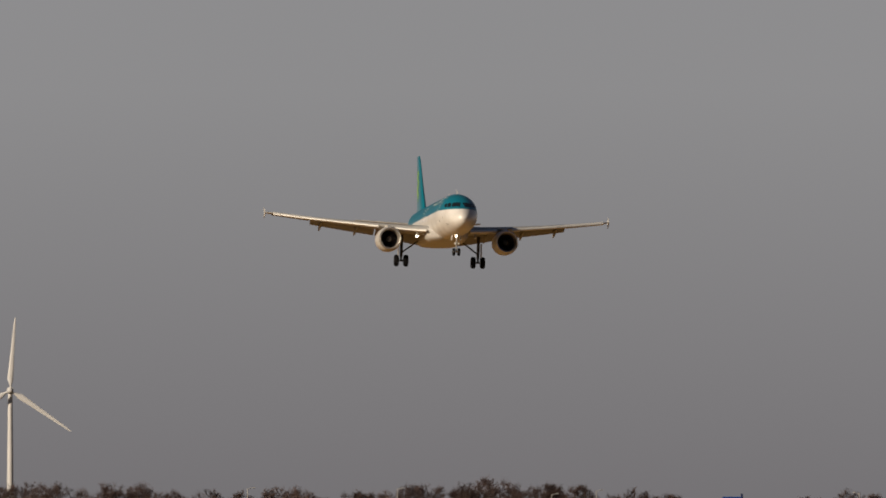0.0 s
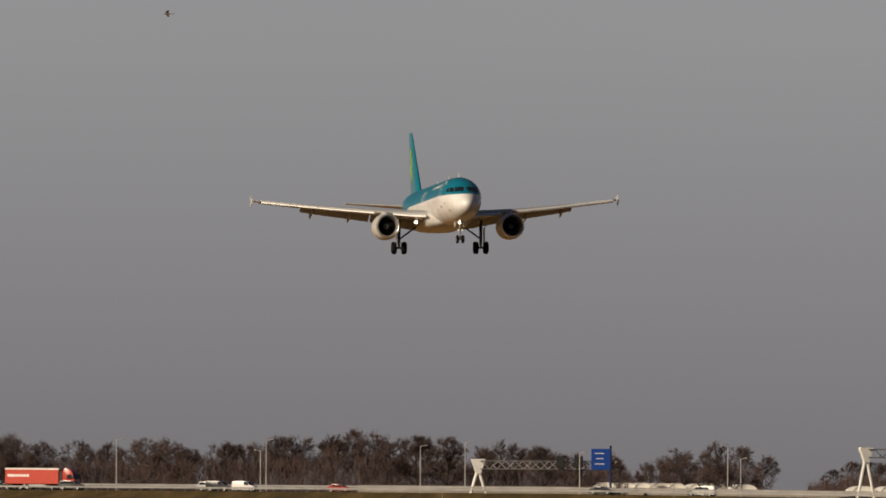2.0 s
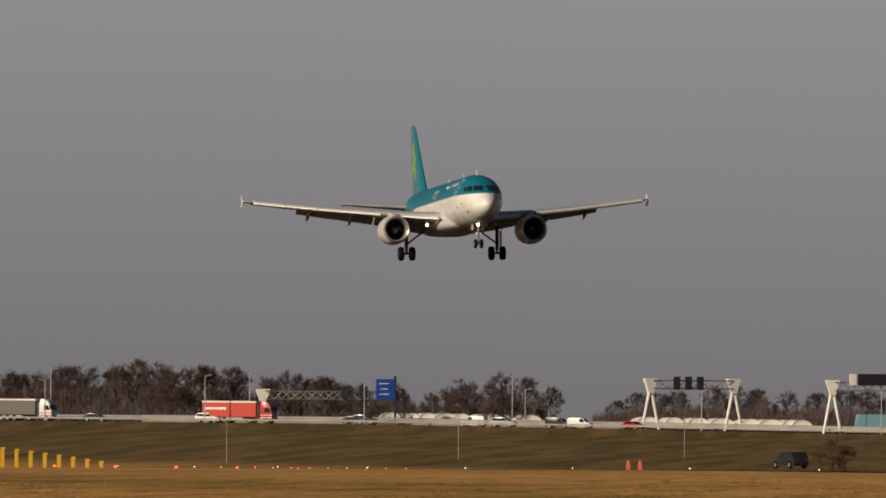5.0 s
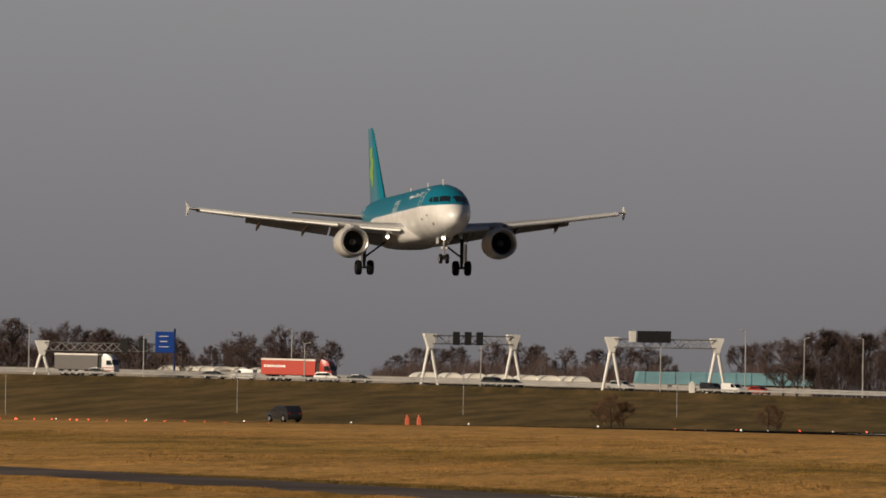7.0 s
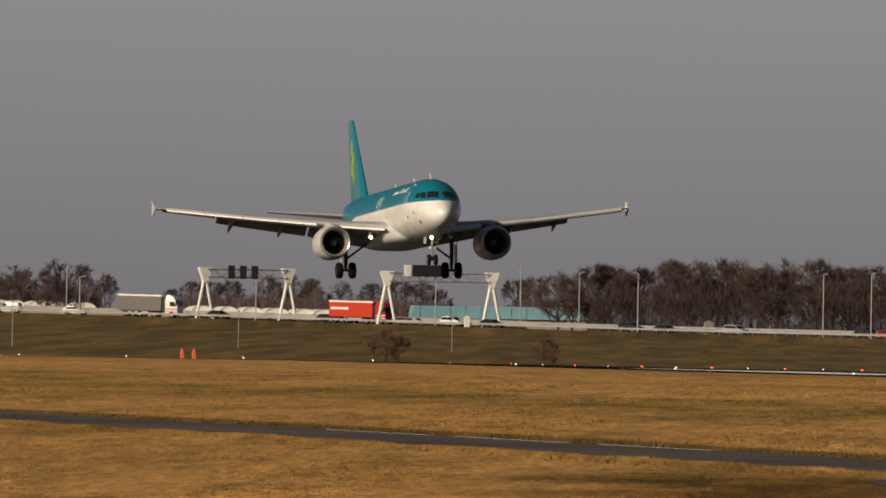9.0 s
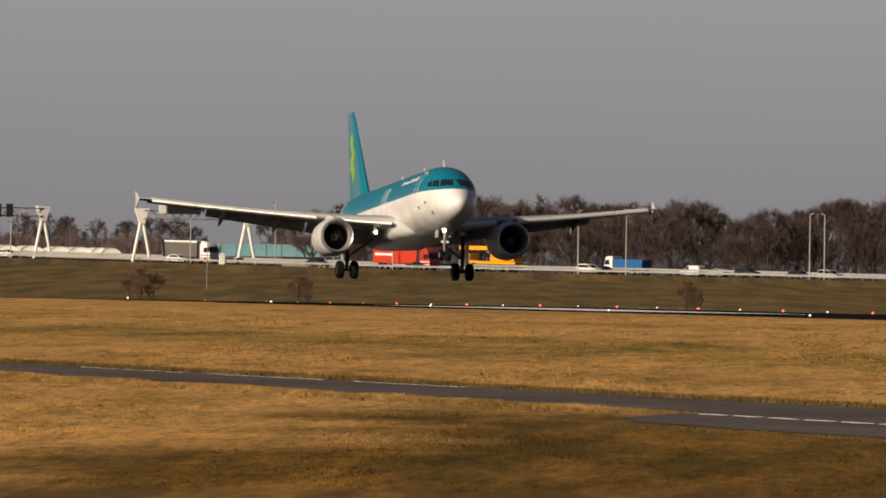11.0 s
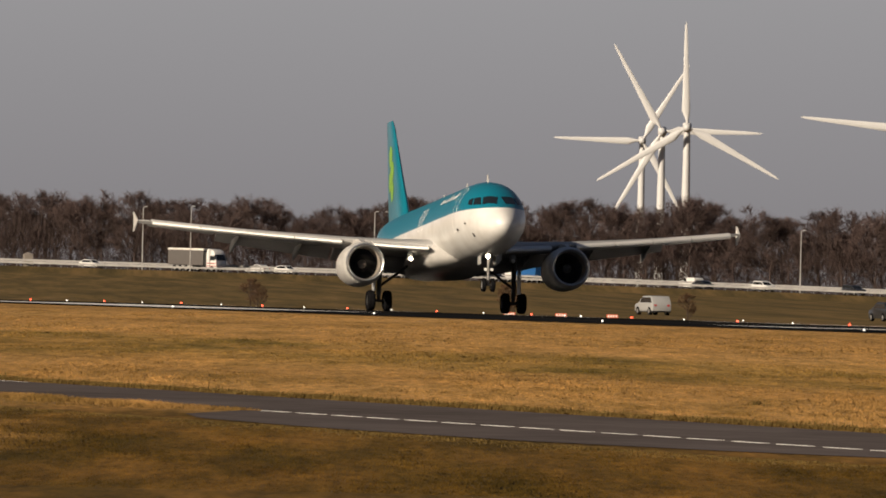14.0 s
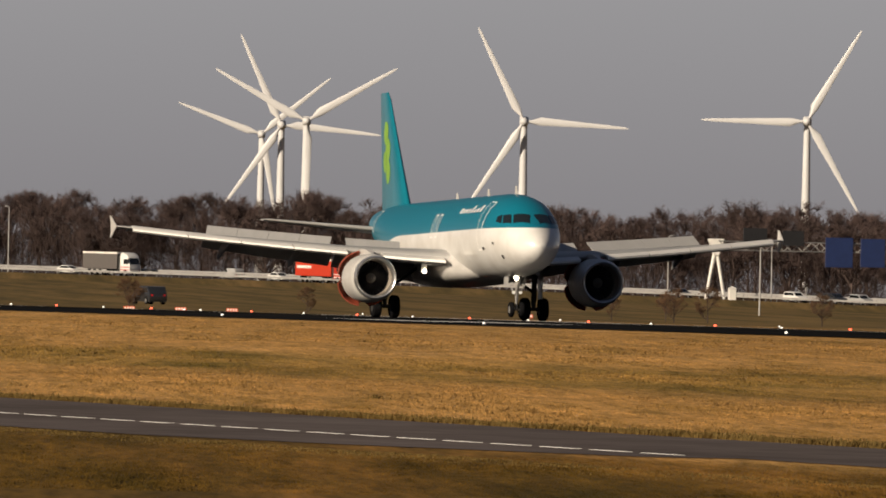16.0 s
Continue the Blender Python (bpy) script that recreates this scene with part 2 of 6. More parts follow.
TURBINE = mat("turbine_white", (0.59, 0.59, 0.60), 0.45, noise_scale=0.1, amount=0.06)
LIVERY = livery_material()
TEAL = mat("teal_paint", (0.004, 0.150, 0.212), 0.32, coat=0.3, noise_scale=0.6, amount=0.10)
SHAMROCK = mat("leaf_green_paint", (0.20, 0.40, 0.03), 0.35, noise_scale=0.8, amount=0.1)
WING = mat("wing_grey_paint", (0.36, 0.355, 0.35), 0.38, noise_scale=0.8, amount=0.14, stretch=(1, 0.2, 1))
# grey paint made darker than the wing's to hold the shade on the flaps
FLAP = mat("flap_grey_paint", (0.27, 0.265, 0.26), 0.45, noise_scale=0.9, amount=0.18, stretch=(1, 0.2, 1))
SLAT = mat("slat_pale_paint", (0.66, 0.645, 0.62), 0.4, noise_scale=0.9, amount=0.10, stretch=(1, 0.3, 1))
COWL = mat("cowl_white_paint", (0.50, 0.485, 0.465), 0.35, noise_scale=1.0, amount=0.12)
CHROME = mat("bare_metal_lip", (0.62, 0.61, 0.60), 0.30, 0.85, noise_scale=2, amount=0.08)
DUCT = mat("grey_duct_lining", (0.34, 0.30, 0.26), 0.5, 0.0, noise_scale=3, amount=0.3)
FANMETAL = mat("fan_blade_metal", (0.10, 0.10, 0.11), 0.35, 0.9, noise_scale=3, amount=0.2)
HOT = mat("burnt_nozzle_metal", (0.16, 0.12, 0.10), 0.4, 0.9, noise_scale=2, amount=0.3)
GLASS = mat("dark_cockpit_glass", (0.012, 0.018, 0.022), 0.08)
RUBBER = mat("black_rubber", (0.010, 0.010, 0.011), 0.9, matt=True, noise_scale=5, amount=0.3)
GEAR = mat("gear_grey_metal", (0.30, 0.29, 0.28), 0.4, 0.5, noise_scale=4, amount=0.2)
DARK_GEAR = mat("oily_gear_metal", (0.05, 0.048, 0.046), 0.5, 0.5, noise_scale=4, amount=0.2)
REVERSER = mat("orange_reverser_lining", (0.22, 0.038, 0.016), 0.7, noise_scale=2, amount=0.3)
LANDING = mat("landing_light_glass", (0.9, 0.9, 0.85), 0.3, emit=(1.0, 0.84, 0.60), power=10.0)
CAR_GLASS = mat("car_window_glass", (0.015, 0.017, 0.02), 0.1)
TRIM = mat("dark_plastic_trim", (0.02, 0.02, 0.02), 0.7, noise_scale=3, amount=0.2)
LAMP_RED = mat("tail_lamp", (0.45, 0.01, 0.01), 0.3)
LAMP_CLEAR = mat("headlamp", (0.75, 0.75, 0.72), 0.2)


# ---------------------------------------------------------------- mesh helpers
def to_mesh(name, bm, material):
    me = bpy.data.meshes.new(name)
    bmesh.ops.recalc_face_normals(bm, faces=bm.faces)
    bm.to_mesh(me)
    bm.free()
    for m in (material if isinstance(material, (list, tuple)) else [material]):
        me.materials.append(m)
    return me


def smooth(ob, angle=40):
    me = ob.data
    me.shade_smooth()
    me.set_sharp_from_angle(angle=radians(angle))
    return ob


def part(name, bm, material, parent=None, label="", m=None):
    ob = new(name, to_mesh(name, bm, material))
    if parent:
        ob.parent = parent
    if m is not None:
        ob.matrix_basis = m
    if label:
        tagged(ob, label)
    return ob


def thing(name, m, label, category, group="", kind=""):
    ob = new(name)
    ob.matrix_basis = m
    return tagged(ob, label, category, group, kind)


def box(bm, cx, cy, cz, sx, sy, sz, m=None, bevel=0.0):
    r = bmesh.ops.create_cube(bm, size=1)
    vs = r["verts"]
    bmesh.ops.scale(bm, vec=(sx, sy, sz), verts=vs)
    bmesh.ops.translate(bm, vec=(cx, cy, cz), verts=vs)
    if bevel:
        es = list({e for v in vs for e in v.link_edges})
        b = bmesh.ops.bevel(bm, geom=es, offset=bevel, segments=2, affect='EDGES', profile=0.5)
        vs = list({v for f in b["faces"] for v in f.verts} | {v for v in vs if v.is_valid})
    if m is not None:
        bmesh.ops.transform(bm, matrix=m, verts=[v for v in vs if v.is_valid])
    return vs


def tube(bm, a, b, r0, r1=None, seg=8):
    a, b = Vector(a), Vector(b)
    r1 = r0 if r1 is None else r1
    d = b - a
    q = d.to_track_quat('Z', 'Y').to_matrix().to_4x4()
    bmesh.ops.create_cone(bm, cap_ends=True, segments=seg, radius1=r0, radius2=r1, depth=d.length,
                          matrix=Matrix.Translation((a + b) / 2) @ q)


def loft(bm, rings, close_ends=True, slot=0):
    """Skins rings of equal length, in order."""
    vr = [[bm.verts.new(p) for p in ring] for ring in rings]
    n = len(vr[0])
    for a, b in zip(vr, vr[1:]):
        for i in range(n):
            try:
                f = bm.faces.new((a[i], a[(i + 1) % n], b[(i + 1) % n], b[i]))
                f.material_index = slot
            except ValueError:
                pass
    if close_ends:
        for ring in (vr[0], vr[-1]):
            try:
                bm.faces.new(ring)
            except ValueError:
                pass
    return vr


def lathe(bm, profile, seg=40, slot=0):
    """Turns a profile of (x, r) round the x axis."""
    rings = [[(x, r * math.cos(2 * math.pi * k / seg), r * math.sin(2 * math.pi * k / seg)) for k in range(seg)] for x, r in profile]
    return loft(bm, rings, False, slot)


def polar(b, dist, z=0.0):
    """A place by its bearing (radians from the runway's axis) and distance from the eye."""
    return Vector((dist * math.sin(b), dist * math.cos(b), z))


def lerp_table(table, x):
    return float(np.interp(x, [r[0] for r in table], [r[1] for r in table]))


# ---------------------------------------------------------------- the lie of the land
RUNWAY_X, HALF_W = 188.0, 31.0
ROAD_DIST = [(0.02, 3560), (0.07, 3500), (0.125, 3420), (0.175, 3260), (0.22, 3050), (0.32, 2650), (0.45, 2300)]
ROAD_Z = [(0.02, 4.8), (0.07, 4.7), (0.088, 4.4), (0.11, 3.95), (0.1265, 3.2), (0.149, 1.95), (0.165, 1.45), (0.178, 0.92), (0.19, 0.30), (0.214, -1.35), (0.32, -1.9), (0.45, -1.9)]


def road_at(b):
    b = min(max(b, 0.02), 0.45)
    return lerp_table(ROAD_DIST, b), lerp_table(ROAD_Z, b)


def fall(y):
    """The runway falls gently towards its far end."""
    return float(np.interp(y, [1180, 1330, 1500, 1800], [0.0, -0.26, -0.56, -0.92]))


def land_z(b, dist):
    bb = min(max(b, 0.02), 0.45)
    rd, rz = road_at(bb)
    foot = rz - 1.0
    start = max(330.0, 225.0 / math.sin(max(bb, 0.09)) + 80)
    start = min(start, rd - 300)
    side = dist * math.sin(min(max(b, 0.0), 1.4))
    lower = float(np.interp(side, [150, 155, 160, 188, 221, 228, 300], [0.0, 0.0, -0.25, -0.40, -0.75, -0.52, -0.55]))
    lower += fall(dist * math.cos(min(max(b, 0.0), 1.57)))
    if dist < start:
        return lower
    if dist < rd - 30:
        k = (dist - start) / (rd - 30 - start)
        return lower + (foot - lower) * k ** 1.15
    if dist < rd - 4:
        return foot + (rz - foot) * (dist - rd + 30) / 26
    if dist < rd + 44:
        return rz
    if dist < rd + 60:
        return rz - 1.0 * (dist - rd - 44) / 16
    return rz - 1.0


def build_ground():
    bm = bmesh.new()
    bearings = [k * 0.02 for k in range(-150, 0)] + [k * 0.005 for k in range(0, 100)] + [0.5 + k * 0.02 for k in range(0, 133)]
    near = [0, 0.03, 0.08, 0.14, 0.2, 0.26, 0.33, 0.4, 0.5, 0.6, 0.7, 0.8, 0.9]
    sides = [150, 155, 160, 174, 188, 205, 221, 228, 245, 300]
    rows = []
    for b in bearings:
        rd, _ = road_at(b)
        sb = math.sin(min(max(b, 0.06), 1.4))
        ds = [k * 150 / sb for k in near] + [x / sb for x in sides]
        limit = rd - 150
        if ds[-1] > limit:
            ds = [d * limit / ds[-1] for d in ds]
        ds += [ds[-1] + (k + 1) * (rd - 45 - ds[-1]) / 6 for k in range(5)]
        ds += [rd - 40, rd - 30, rd - 20, rd - 12, rd - 4, rd + 20, rd + 44, rd + 60, rd + 200, 4950, 12000]
        rows.append([bm.verts.new(polar(b, d, land_z(b, d))) for d in ds])
    n = len(rows)
    for i in range(n):
        a, c = rows[i], rows[(i + 1) % n]
        for k in range(len(a) - 1):
            bm.faces.new((a[k], a[k + 1], c[k + 1], c[k]))
    bmesh.ops.remove_doubles(bm, verts=[r[0] for r in rows], dist=0.01)
    for f in bm.faces:
        f.smooth = True
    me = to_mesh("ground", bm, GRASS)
    ob = new("ground", me)
    if me.polygons[0].normal.z < 0:
        me.flip_normals()
    tagged(ob, "flat airfield grassland, straw yellow and dull green in winter", "ground", kind="structure")


build_ground()


def crown(x, y=0.0):
    return fall(y) + float(np.interp(x, [150, 156, 188, 220, 226], [0.04, 0.02, -0.12, -0.44, -0.50]))


def strip(bm, x0, x1, y0, y1, lift, n=1):
    """A flat strip along the runway's axis that follows the crown."""
    xs = [x0 + (x1 - x0) * k / 6 for k in range(7)]
    if x0 < RUNWAY_X < x1:
        xs = sorted(set(xs + [RUNWAY_X]))
    ys = [y0 + (y1 - y0) * k / n for k in range(n + 1)]
    g = [[bm.verts.new((x, y, lift(x, y))) for x in xs] for y in ys]
    for a, c in zip(g, g[1:]):
        for k in range(len(xs) - 1):
            bm.faces.new((a[k], a[k + 1], c[k + 1], c[k]))


def build_runway():
    bm = bmesh.new()
    strip(bm, RUNWAY_X - HALF_W - 2, RUNWAY_X + HALF_W + 2, -600, 1803, crown, 96)
    ob = part("runway", bm, RUNWAY)
    tagged(ob, "wide dark rubber-stained asphalt runway", "runway", kind="structure")
    marks = [("aiming_point_bar", 161.5, 173.0, 1012, 1096), ("aiming_point_bar", 203.0, 214.5, 1012, 1096),
             ("runway_edge_line", 158.2, 159.1, 1180, 1800), ("runway_edge_line", 217.0, 217.9, -500, 1800)]
    for y in (862, 712, 562, 1312):
        for x in (166.0, 170.5, 203, 207.5):
            marks.append(("touchdown_bar", x, x + 3, y, y + 23))
    for x in [163.0 + 3.1 * k for k in range(8)] + [203.6, 206.7, 209.8]:
        marks.append(("threshold_bar", x, x + 2.4, 1408, 1482))
    for k in range(40):
        marks.append(("centreline_dash", 187.55, 188.45, -400 + 55 * k, -370 + 55 * k))
    for name, x0, x1, y0, y1 in marks:
        bm = bmesh.new()
        strip(bm, x0, x1, y0, y1, lambda x, y: crown(x, y) + 0.014, max(1, int((y1 - y0) / 25)))
        part(name, bm, PAINT, ob)


build_runway()


def build_service_road():
    bm = bmesh.new()
    ys = list(range(-400, 1000, 10))
    vs = [[bm.verts.new((x, y, 0.008)) for x in (45.9, 47.6, 49.4, 51.1)] for y in ys]
    for a, c in zip(vs, vs[1:]):
        for k in range(3):
            bm.faces.new((a[k], a[k + 1], c[k + 1], c[k]))
    ob = part("service_road", bm, SERVICE)
    tagged(ob, "narrow grey asphalt perimeter road with worn patches", "road", kind="structure")
    bm = bmesh.new()
    outer = [(45.5, 278), (43.3, 269.5), (42.3, 262), (41.9, 250), (42.1, 236), (43.0, 228), (44.8, 219)]
    inner = [(45.9, 278), (45.9, 269.5), (45.9, 262), (45.9, 250), (45.9, 236), (45.9, 228), (45.9, 219)]
    a = [bm.verts.new((x, y, 0.008)) for x, y in outer]
    c = [bm.verts.new((x, y, 0.008)) for x, y in inner]
    for k in range(len(a) - 1):
        bm.faces.new((a[k], a[k + 1], c[k + 1], c[k]))
    part("passing_bay", bm, SERVICE, ob)
    for k in range(19):
        y = 277.6 - 3.0 * k
        bm = bmesh.new()
        box(bm, 45.75, y - 1.0, 0.011, 0.10, 2.05, 0.004)
        part("lane_dash", bm, PAINT, ob)
    for y0, y1 in ((334, 347), (351, 366), (369, 384), (224, 232)):
        bm = bmesh.new()
        box(bm, 50.95, (y0 + y1) / 2, 0.010, 0.045, y1 - y0, 0.002)
        part("edge_line", bm, PAINT, ob)


build_service_road()


def build_verge():
    """Rank grass along the service road and loose tufts in the field."""
    rng = random.Random(4)
    verts, faces = [], []

    def tuft(x, y, hgt, wid):
        for k in range(7):
            a = rng.uniform(0, 6.28)
            lean = rng.uniform(0.2, 1.3) * hgt
            px, py = x + rng.uniform(-wid, wid), y + rng.uniform(-wid, wid)
            w = rng.uniform(0.006, 0.018)
            i = len(verts)
            verts.extend([(px - w * math.sin(a), py + w * math.cos(a), -0.02), (px + w * math.sin(a), py - w * math.cos(a), -0.02),
                          (px + lean * math.cos(a), py + lean * math.sin(a), hgt * rng.uniform(0.7, 1.2))])
            faces.append((i, i + 1, i + 2))
    def swell(y, seed):
        return 0.55 + 0.6 * abs(noise.noise(Vector((seed, y * 0.09, 1)))) + 0.35 * abs(noise.noise(Vector((seed, y * 0.4, 5))))
    for k in range(17000):
        y = 180 + 290 * ((k * 0.6180339) % 1.0)
        tuft(51.1 + abs(rng.gauss(0, 0.55)), y, rng.uniform(0.02, 0.13) * swell(y, 0) * min(1.0, 0.15 + (470 - y) / 70), 0.2)
    for k in range(6000):
        y = rng.uniform(279, 470)
        tuft(45.85 - abs(rng.gauss(0, 0.5)), y, rng.uniform(0.010, 0.035) * swell(y, 3), 0.16)
    for k in range(3000):
        y = rng.uniform(190, 279)
        tuft(41.9 - abs(rng.gauss(0, 0.7)), y, rng.uniform(0.008, 0.03) * swell(y, 7), 0.16)
    for k in range(2):
        y = rng.uniform(190, 620)
        x = y * rng.uniform(0.11, 0.23)
        for j in range(9):
            tuft(x + rng.gauss(0, 0.06), y + rng.gauss(0, 0.5), rng.uniform(0.04, 0.10), 0.06)
    keep = [f for f in faces if not (45.7 < verts[f[0]][0] < 51.15 or (41.8 < verts[f[0]][0] < 46 and 217 < verts[f[0]][1] < 280))]
    me = bpy.data.meshes.new("grass_tufts")
    me.from_pydata(verts, [], keep)
    me.materials.append(VERGE)
    tagged(new("grass_tufts", me), "rank dry grass tufts along the service road", "grass", kind="stuff")


build_verge()


def drift(rs, x, y, wide, deep):
    """Smooth random values between 0 and 1 over cells of wide by deep metres."""
    grid = rs.rand(256, 256)
    u, v = x / wide + 1000.0, y / deep + 1000.0
    i, j = np.floor(u).astype(int), np.floor(v).astype(int)
    f, g = u - i, v - j
    f, g = f * f * (3 - 2 * f), g * g * (3 - 2 * g)
    i0, j0, i1, j1 = i % 256, j % 256, (i + 1) % 256, (j + 1) % 256
    return (grid[i0, j0] * (1 - f) + grid[i1, j0] * f) * (1 - g) + (grid[i0, j1] * (1 - f) + grid[i1, j1] * f) * g


def build_sward():
    """Tussocky winter grass over the field, thinning with distance."""
    rs = np.random.RandomState(11)
    count = 520000
    d = 70000.0 / rs.uniform(76, 390, count)
    b = rs.uniform(0.085, 0.24, count)
    x, y = d * np.sin(b), d * np.cos(b)
    free = ~(((x > 45.6) & (x < 51.3)) | ((x > 41.6) & (x < 46) & (y > 216) & (y < 279))) & (x < 150)
    x, y, d = x[free], y[free], d[free]
    k = len(x)
    xr, yr = x * math.cos(0.165) - y * math.sin(0.165), x * math.sin(0.165) + y * math.cos(0.165)
    heap = 0.45 * drift(rs, xr, yr, 0.6, 14.0) + 0.55 * drift(rs, xr, yr, 2.2, 45.0)
    heap = np.clip((heap - 0.36) / 0.34, 0.0, 1.0)
    heap *= 0.35 + 0.65 * drift(rs, x, y, 9.0, 40.0)
    # kept low along the edges of the road and the bay
    edge = np.where(x < 46, np.minimum((45.6 - x) / 5.0, np.where((y > 205) & (y < 290), (41.6 - x) / 4.0, 1.0)), (x - 51.3) / 3.0)
    heap *= np.clip(edge, 0.06, 1.0) * np.where(x < 46, 0.7, 1.0)
    hgt = (rs.uniform(0.003, 0.014, k) + heap * rs.uniform(0.008, 0.036, k)) * (0.75 + d / 900)
    wid = rs.uniform(0.010, 0.030, k) * (0.6 + d / 420)
    # turn kept to angles where the side facing the camera is also sunlit
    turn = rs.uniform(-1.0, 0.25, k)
    lean = rs.uniform(-0.8, 0.8, k) * hgt
    # longer growth leaning over the near edge of the road
    m = 60000
    ey = rs.uniform(278.0, 470.0, m)
    x = np.concatenate([x, 45.75 - np.abs(rs.normal(0, 0.7, m))])
    y = np.concatenate([y, ey])
    hgt = np.concatenate([hgt, rs.uniform(0.02, 0.085, m) * (0.45 + 0.75 * drift(rs, np.zeros(m), ey, 1.0, 4.5))])
    wid = np.concatenate([wid, rs.uniform(0.006, 0.016, m)])
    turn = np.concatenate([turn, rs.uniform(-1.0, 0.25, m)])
    lean = np.concatenate([lean, rs.uniform(-0.04, 0.04, m)])
    k += m
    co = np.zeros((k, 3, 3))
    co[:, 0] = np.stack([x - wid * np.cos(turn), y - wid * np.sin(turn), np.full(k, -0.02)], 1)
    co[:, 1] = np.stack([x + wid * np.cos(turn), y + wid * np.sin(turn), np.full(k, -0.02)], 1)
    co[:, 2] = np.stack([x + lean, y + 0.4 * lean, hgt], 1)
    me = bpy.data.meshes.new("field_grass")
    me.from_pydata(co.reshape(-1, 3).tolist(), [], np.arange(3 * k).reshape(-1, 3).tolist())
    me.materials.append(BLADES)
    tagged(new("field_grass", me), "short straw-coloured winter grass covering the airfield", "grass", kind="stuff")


build_sward()

# ---------------------------------------------------------------- runway and approach lights
def lamp_mesh(name, glass, h=0.28, r=0.16):
    bm = bmesh.new()
    bmesh.ops.create_cone(bm, cap_ends=True, segments=8, radius1=r, radius2=r * 0.8, depth=h * 0.45, matrix=Matrix.Translation((0, 0, h * 0.22)))
    for f in bm.faces:
        f.material_index = 0
    old = set(bm.faces)
    bmesh.ops.create_uvsphere(bm, u_segments=8, v_segments=5, radius=r * 0.95, matrix=Matrix.Translation((0, 0, h * 0.6)))
    for f in bm.faces:
        if f not in old:
            f.material_index = 1
    return to_mesh(name, bm, [TRIM, glass])


def build_lights():
    edge = lamp_mesh("runway_edge_light", WHITE_GLOW, 0.15, 0.06)
    white = lamp_mesh("centreline_light", WHITE_GLOW, 0.11, 0.055)
    red = lamp_mesh("centreline_light", RED_GLOW, 0.12, 0.07)
    for k in range(-6, 14):
        for x in (156.4, 219.6):
            ob = new("runway_edge_light", edge)
            ob.location = (x, 798.0 + 60 * k, crown(x, 798.0 + 60 * k))
            tagged(ob, "small white runway edge light on a dark base", "runway light", "runway edge lights")
    for k in range(0, 82):
        y = 590 + 15 * k
        ob = new("centreline_light", red if (y > 1495 or k % 2) else white)
        ob.location = (188.4, y, crown(188.4, y))
        tagged(ob, "small red runway centreline light" if (y > 1495 or k % 2) else "small white runway centreline light", "runway light", "runway centreline lights")
    # red end lights and frangible markers
    end = lamp_mesh("runway_end_light", RED_GLOW, 0.48, 0.15)
    for k in range(6):
        b = 0.0925 + 0.00308 * k
        ob = new("runway_end_light", end)
        ob.location = polar(b, 1790, land_z(b, 1790))
        tagged(ob, "lit red runway end light on a short dark stand", "runway light", "runway end lights")
    bm = bmesh.new()
    box(bm, 0, 0, 0.35, 0.5, 0.5, 0.7, bevel=0.06)
    tube(bm, (0, 0, 0.7), (0, 0, 0.95), 0.16, 0.12)
    me = to_mesh("marker_box", bm, ORANGE)
    for b, d in ((0.1246, 1220), (0.1252, 1220)):
        ob = new("marker_box", me)
        ob.location = polar(b, d, land_z(b, d))
        ob.scale = (0.5, 0.5, 0.65)
        tagged(ob, "small orange frangible marker box in the grass", "marker", "orange runway markers")
    # orange and white distance boards on the far verge
    bm = bmesh.new()
    box(bm, 0, 0, 0.55, 2.6, 0.12, 0.6, bevel=0.03)
    box(bm, -0.9, 0, 0.12, 0.08, 0.08, 0.26)
    box(bm, 0.9, 0, 0.12, 0.08, 0.08, 0.26)
    me = to_mesh("guidance_board", bm, ORANGE)
    bm = bmesh.new()
    box(bm, 0, -0.07, 0.55, 0.34, 0.02, 0.34)
    bar = to_mesh("lettering_bar", bm, PAINT)
    for b, d in ((0.1756, 1330), (0.1782, 1330), (0.1808, 1330), (0.1957, 1210)):
        ob = new("guidance_board", me)
        ob.matrix_basis = Matrix.Translation(polar(b, d, land_z(b, d))) @ pose(0, 0, 0, 0, 0, -math.degrees(b))
        ob.scale = (0.30, 0.30, 0.38)
        tagged(ob, "low orange and white taxi guidance board", "sign", "guidance boards")
        for k in range(4):
            lb = new("lettering_bar", bar)
            lb.parent = ob
            lb.location = (-0.9 + 0.6 * k, 0, 0)


build_lights()


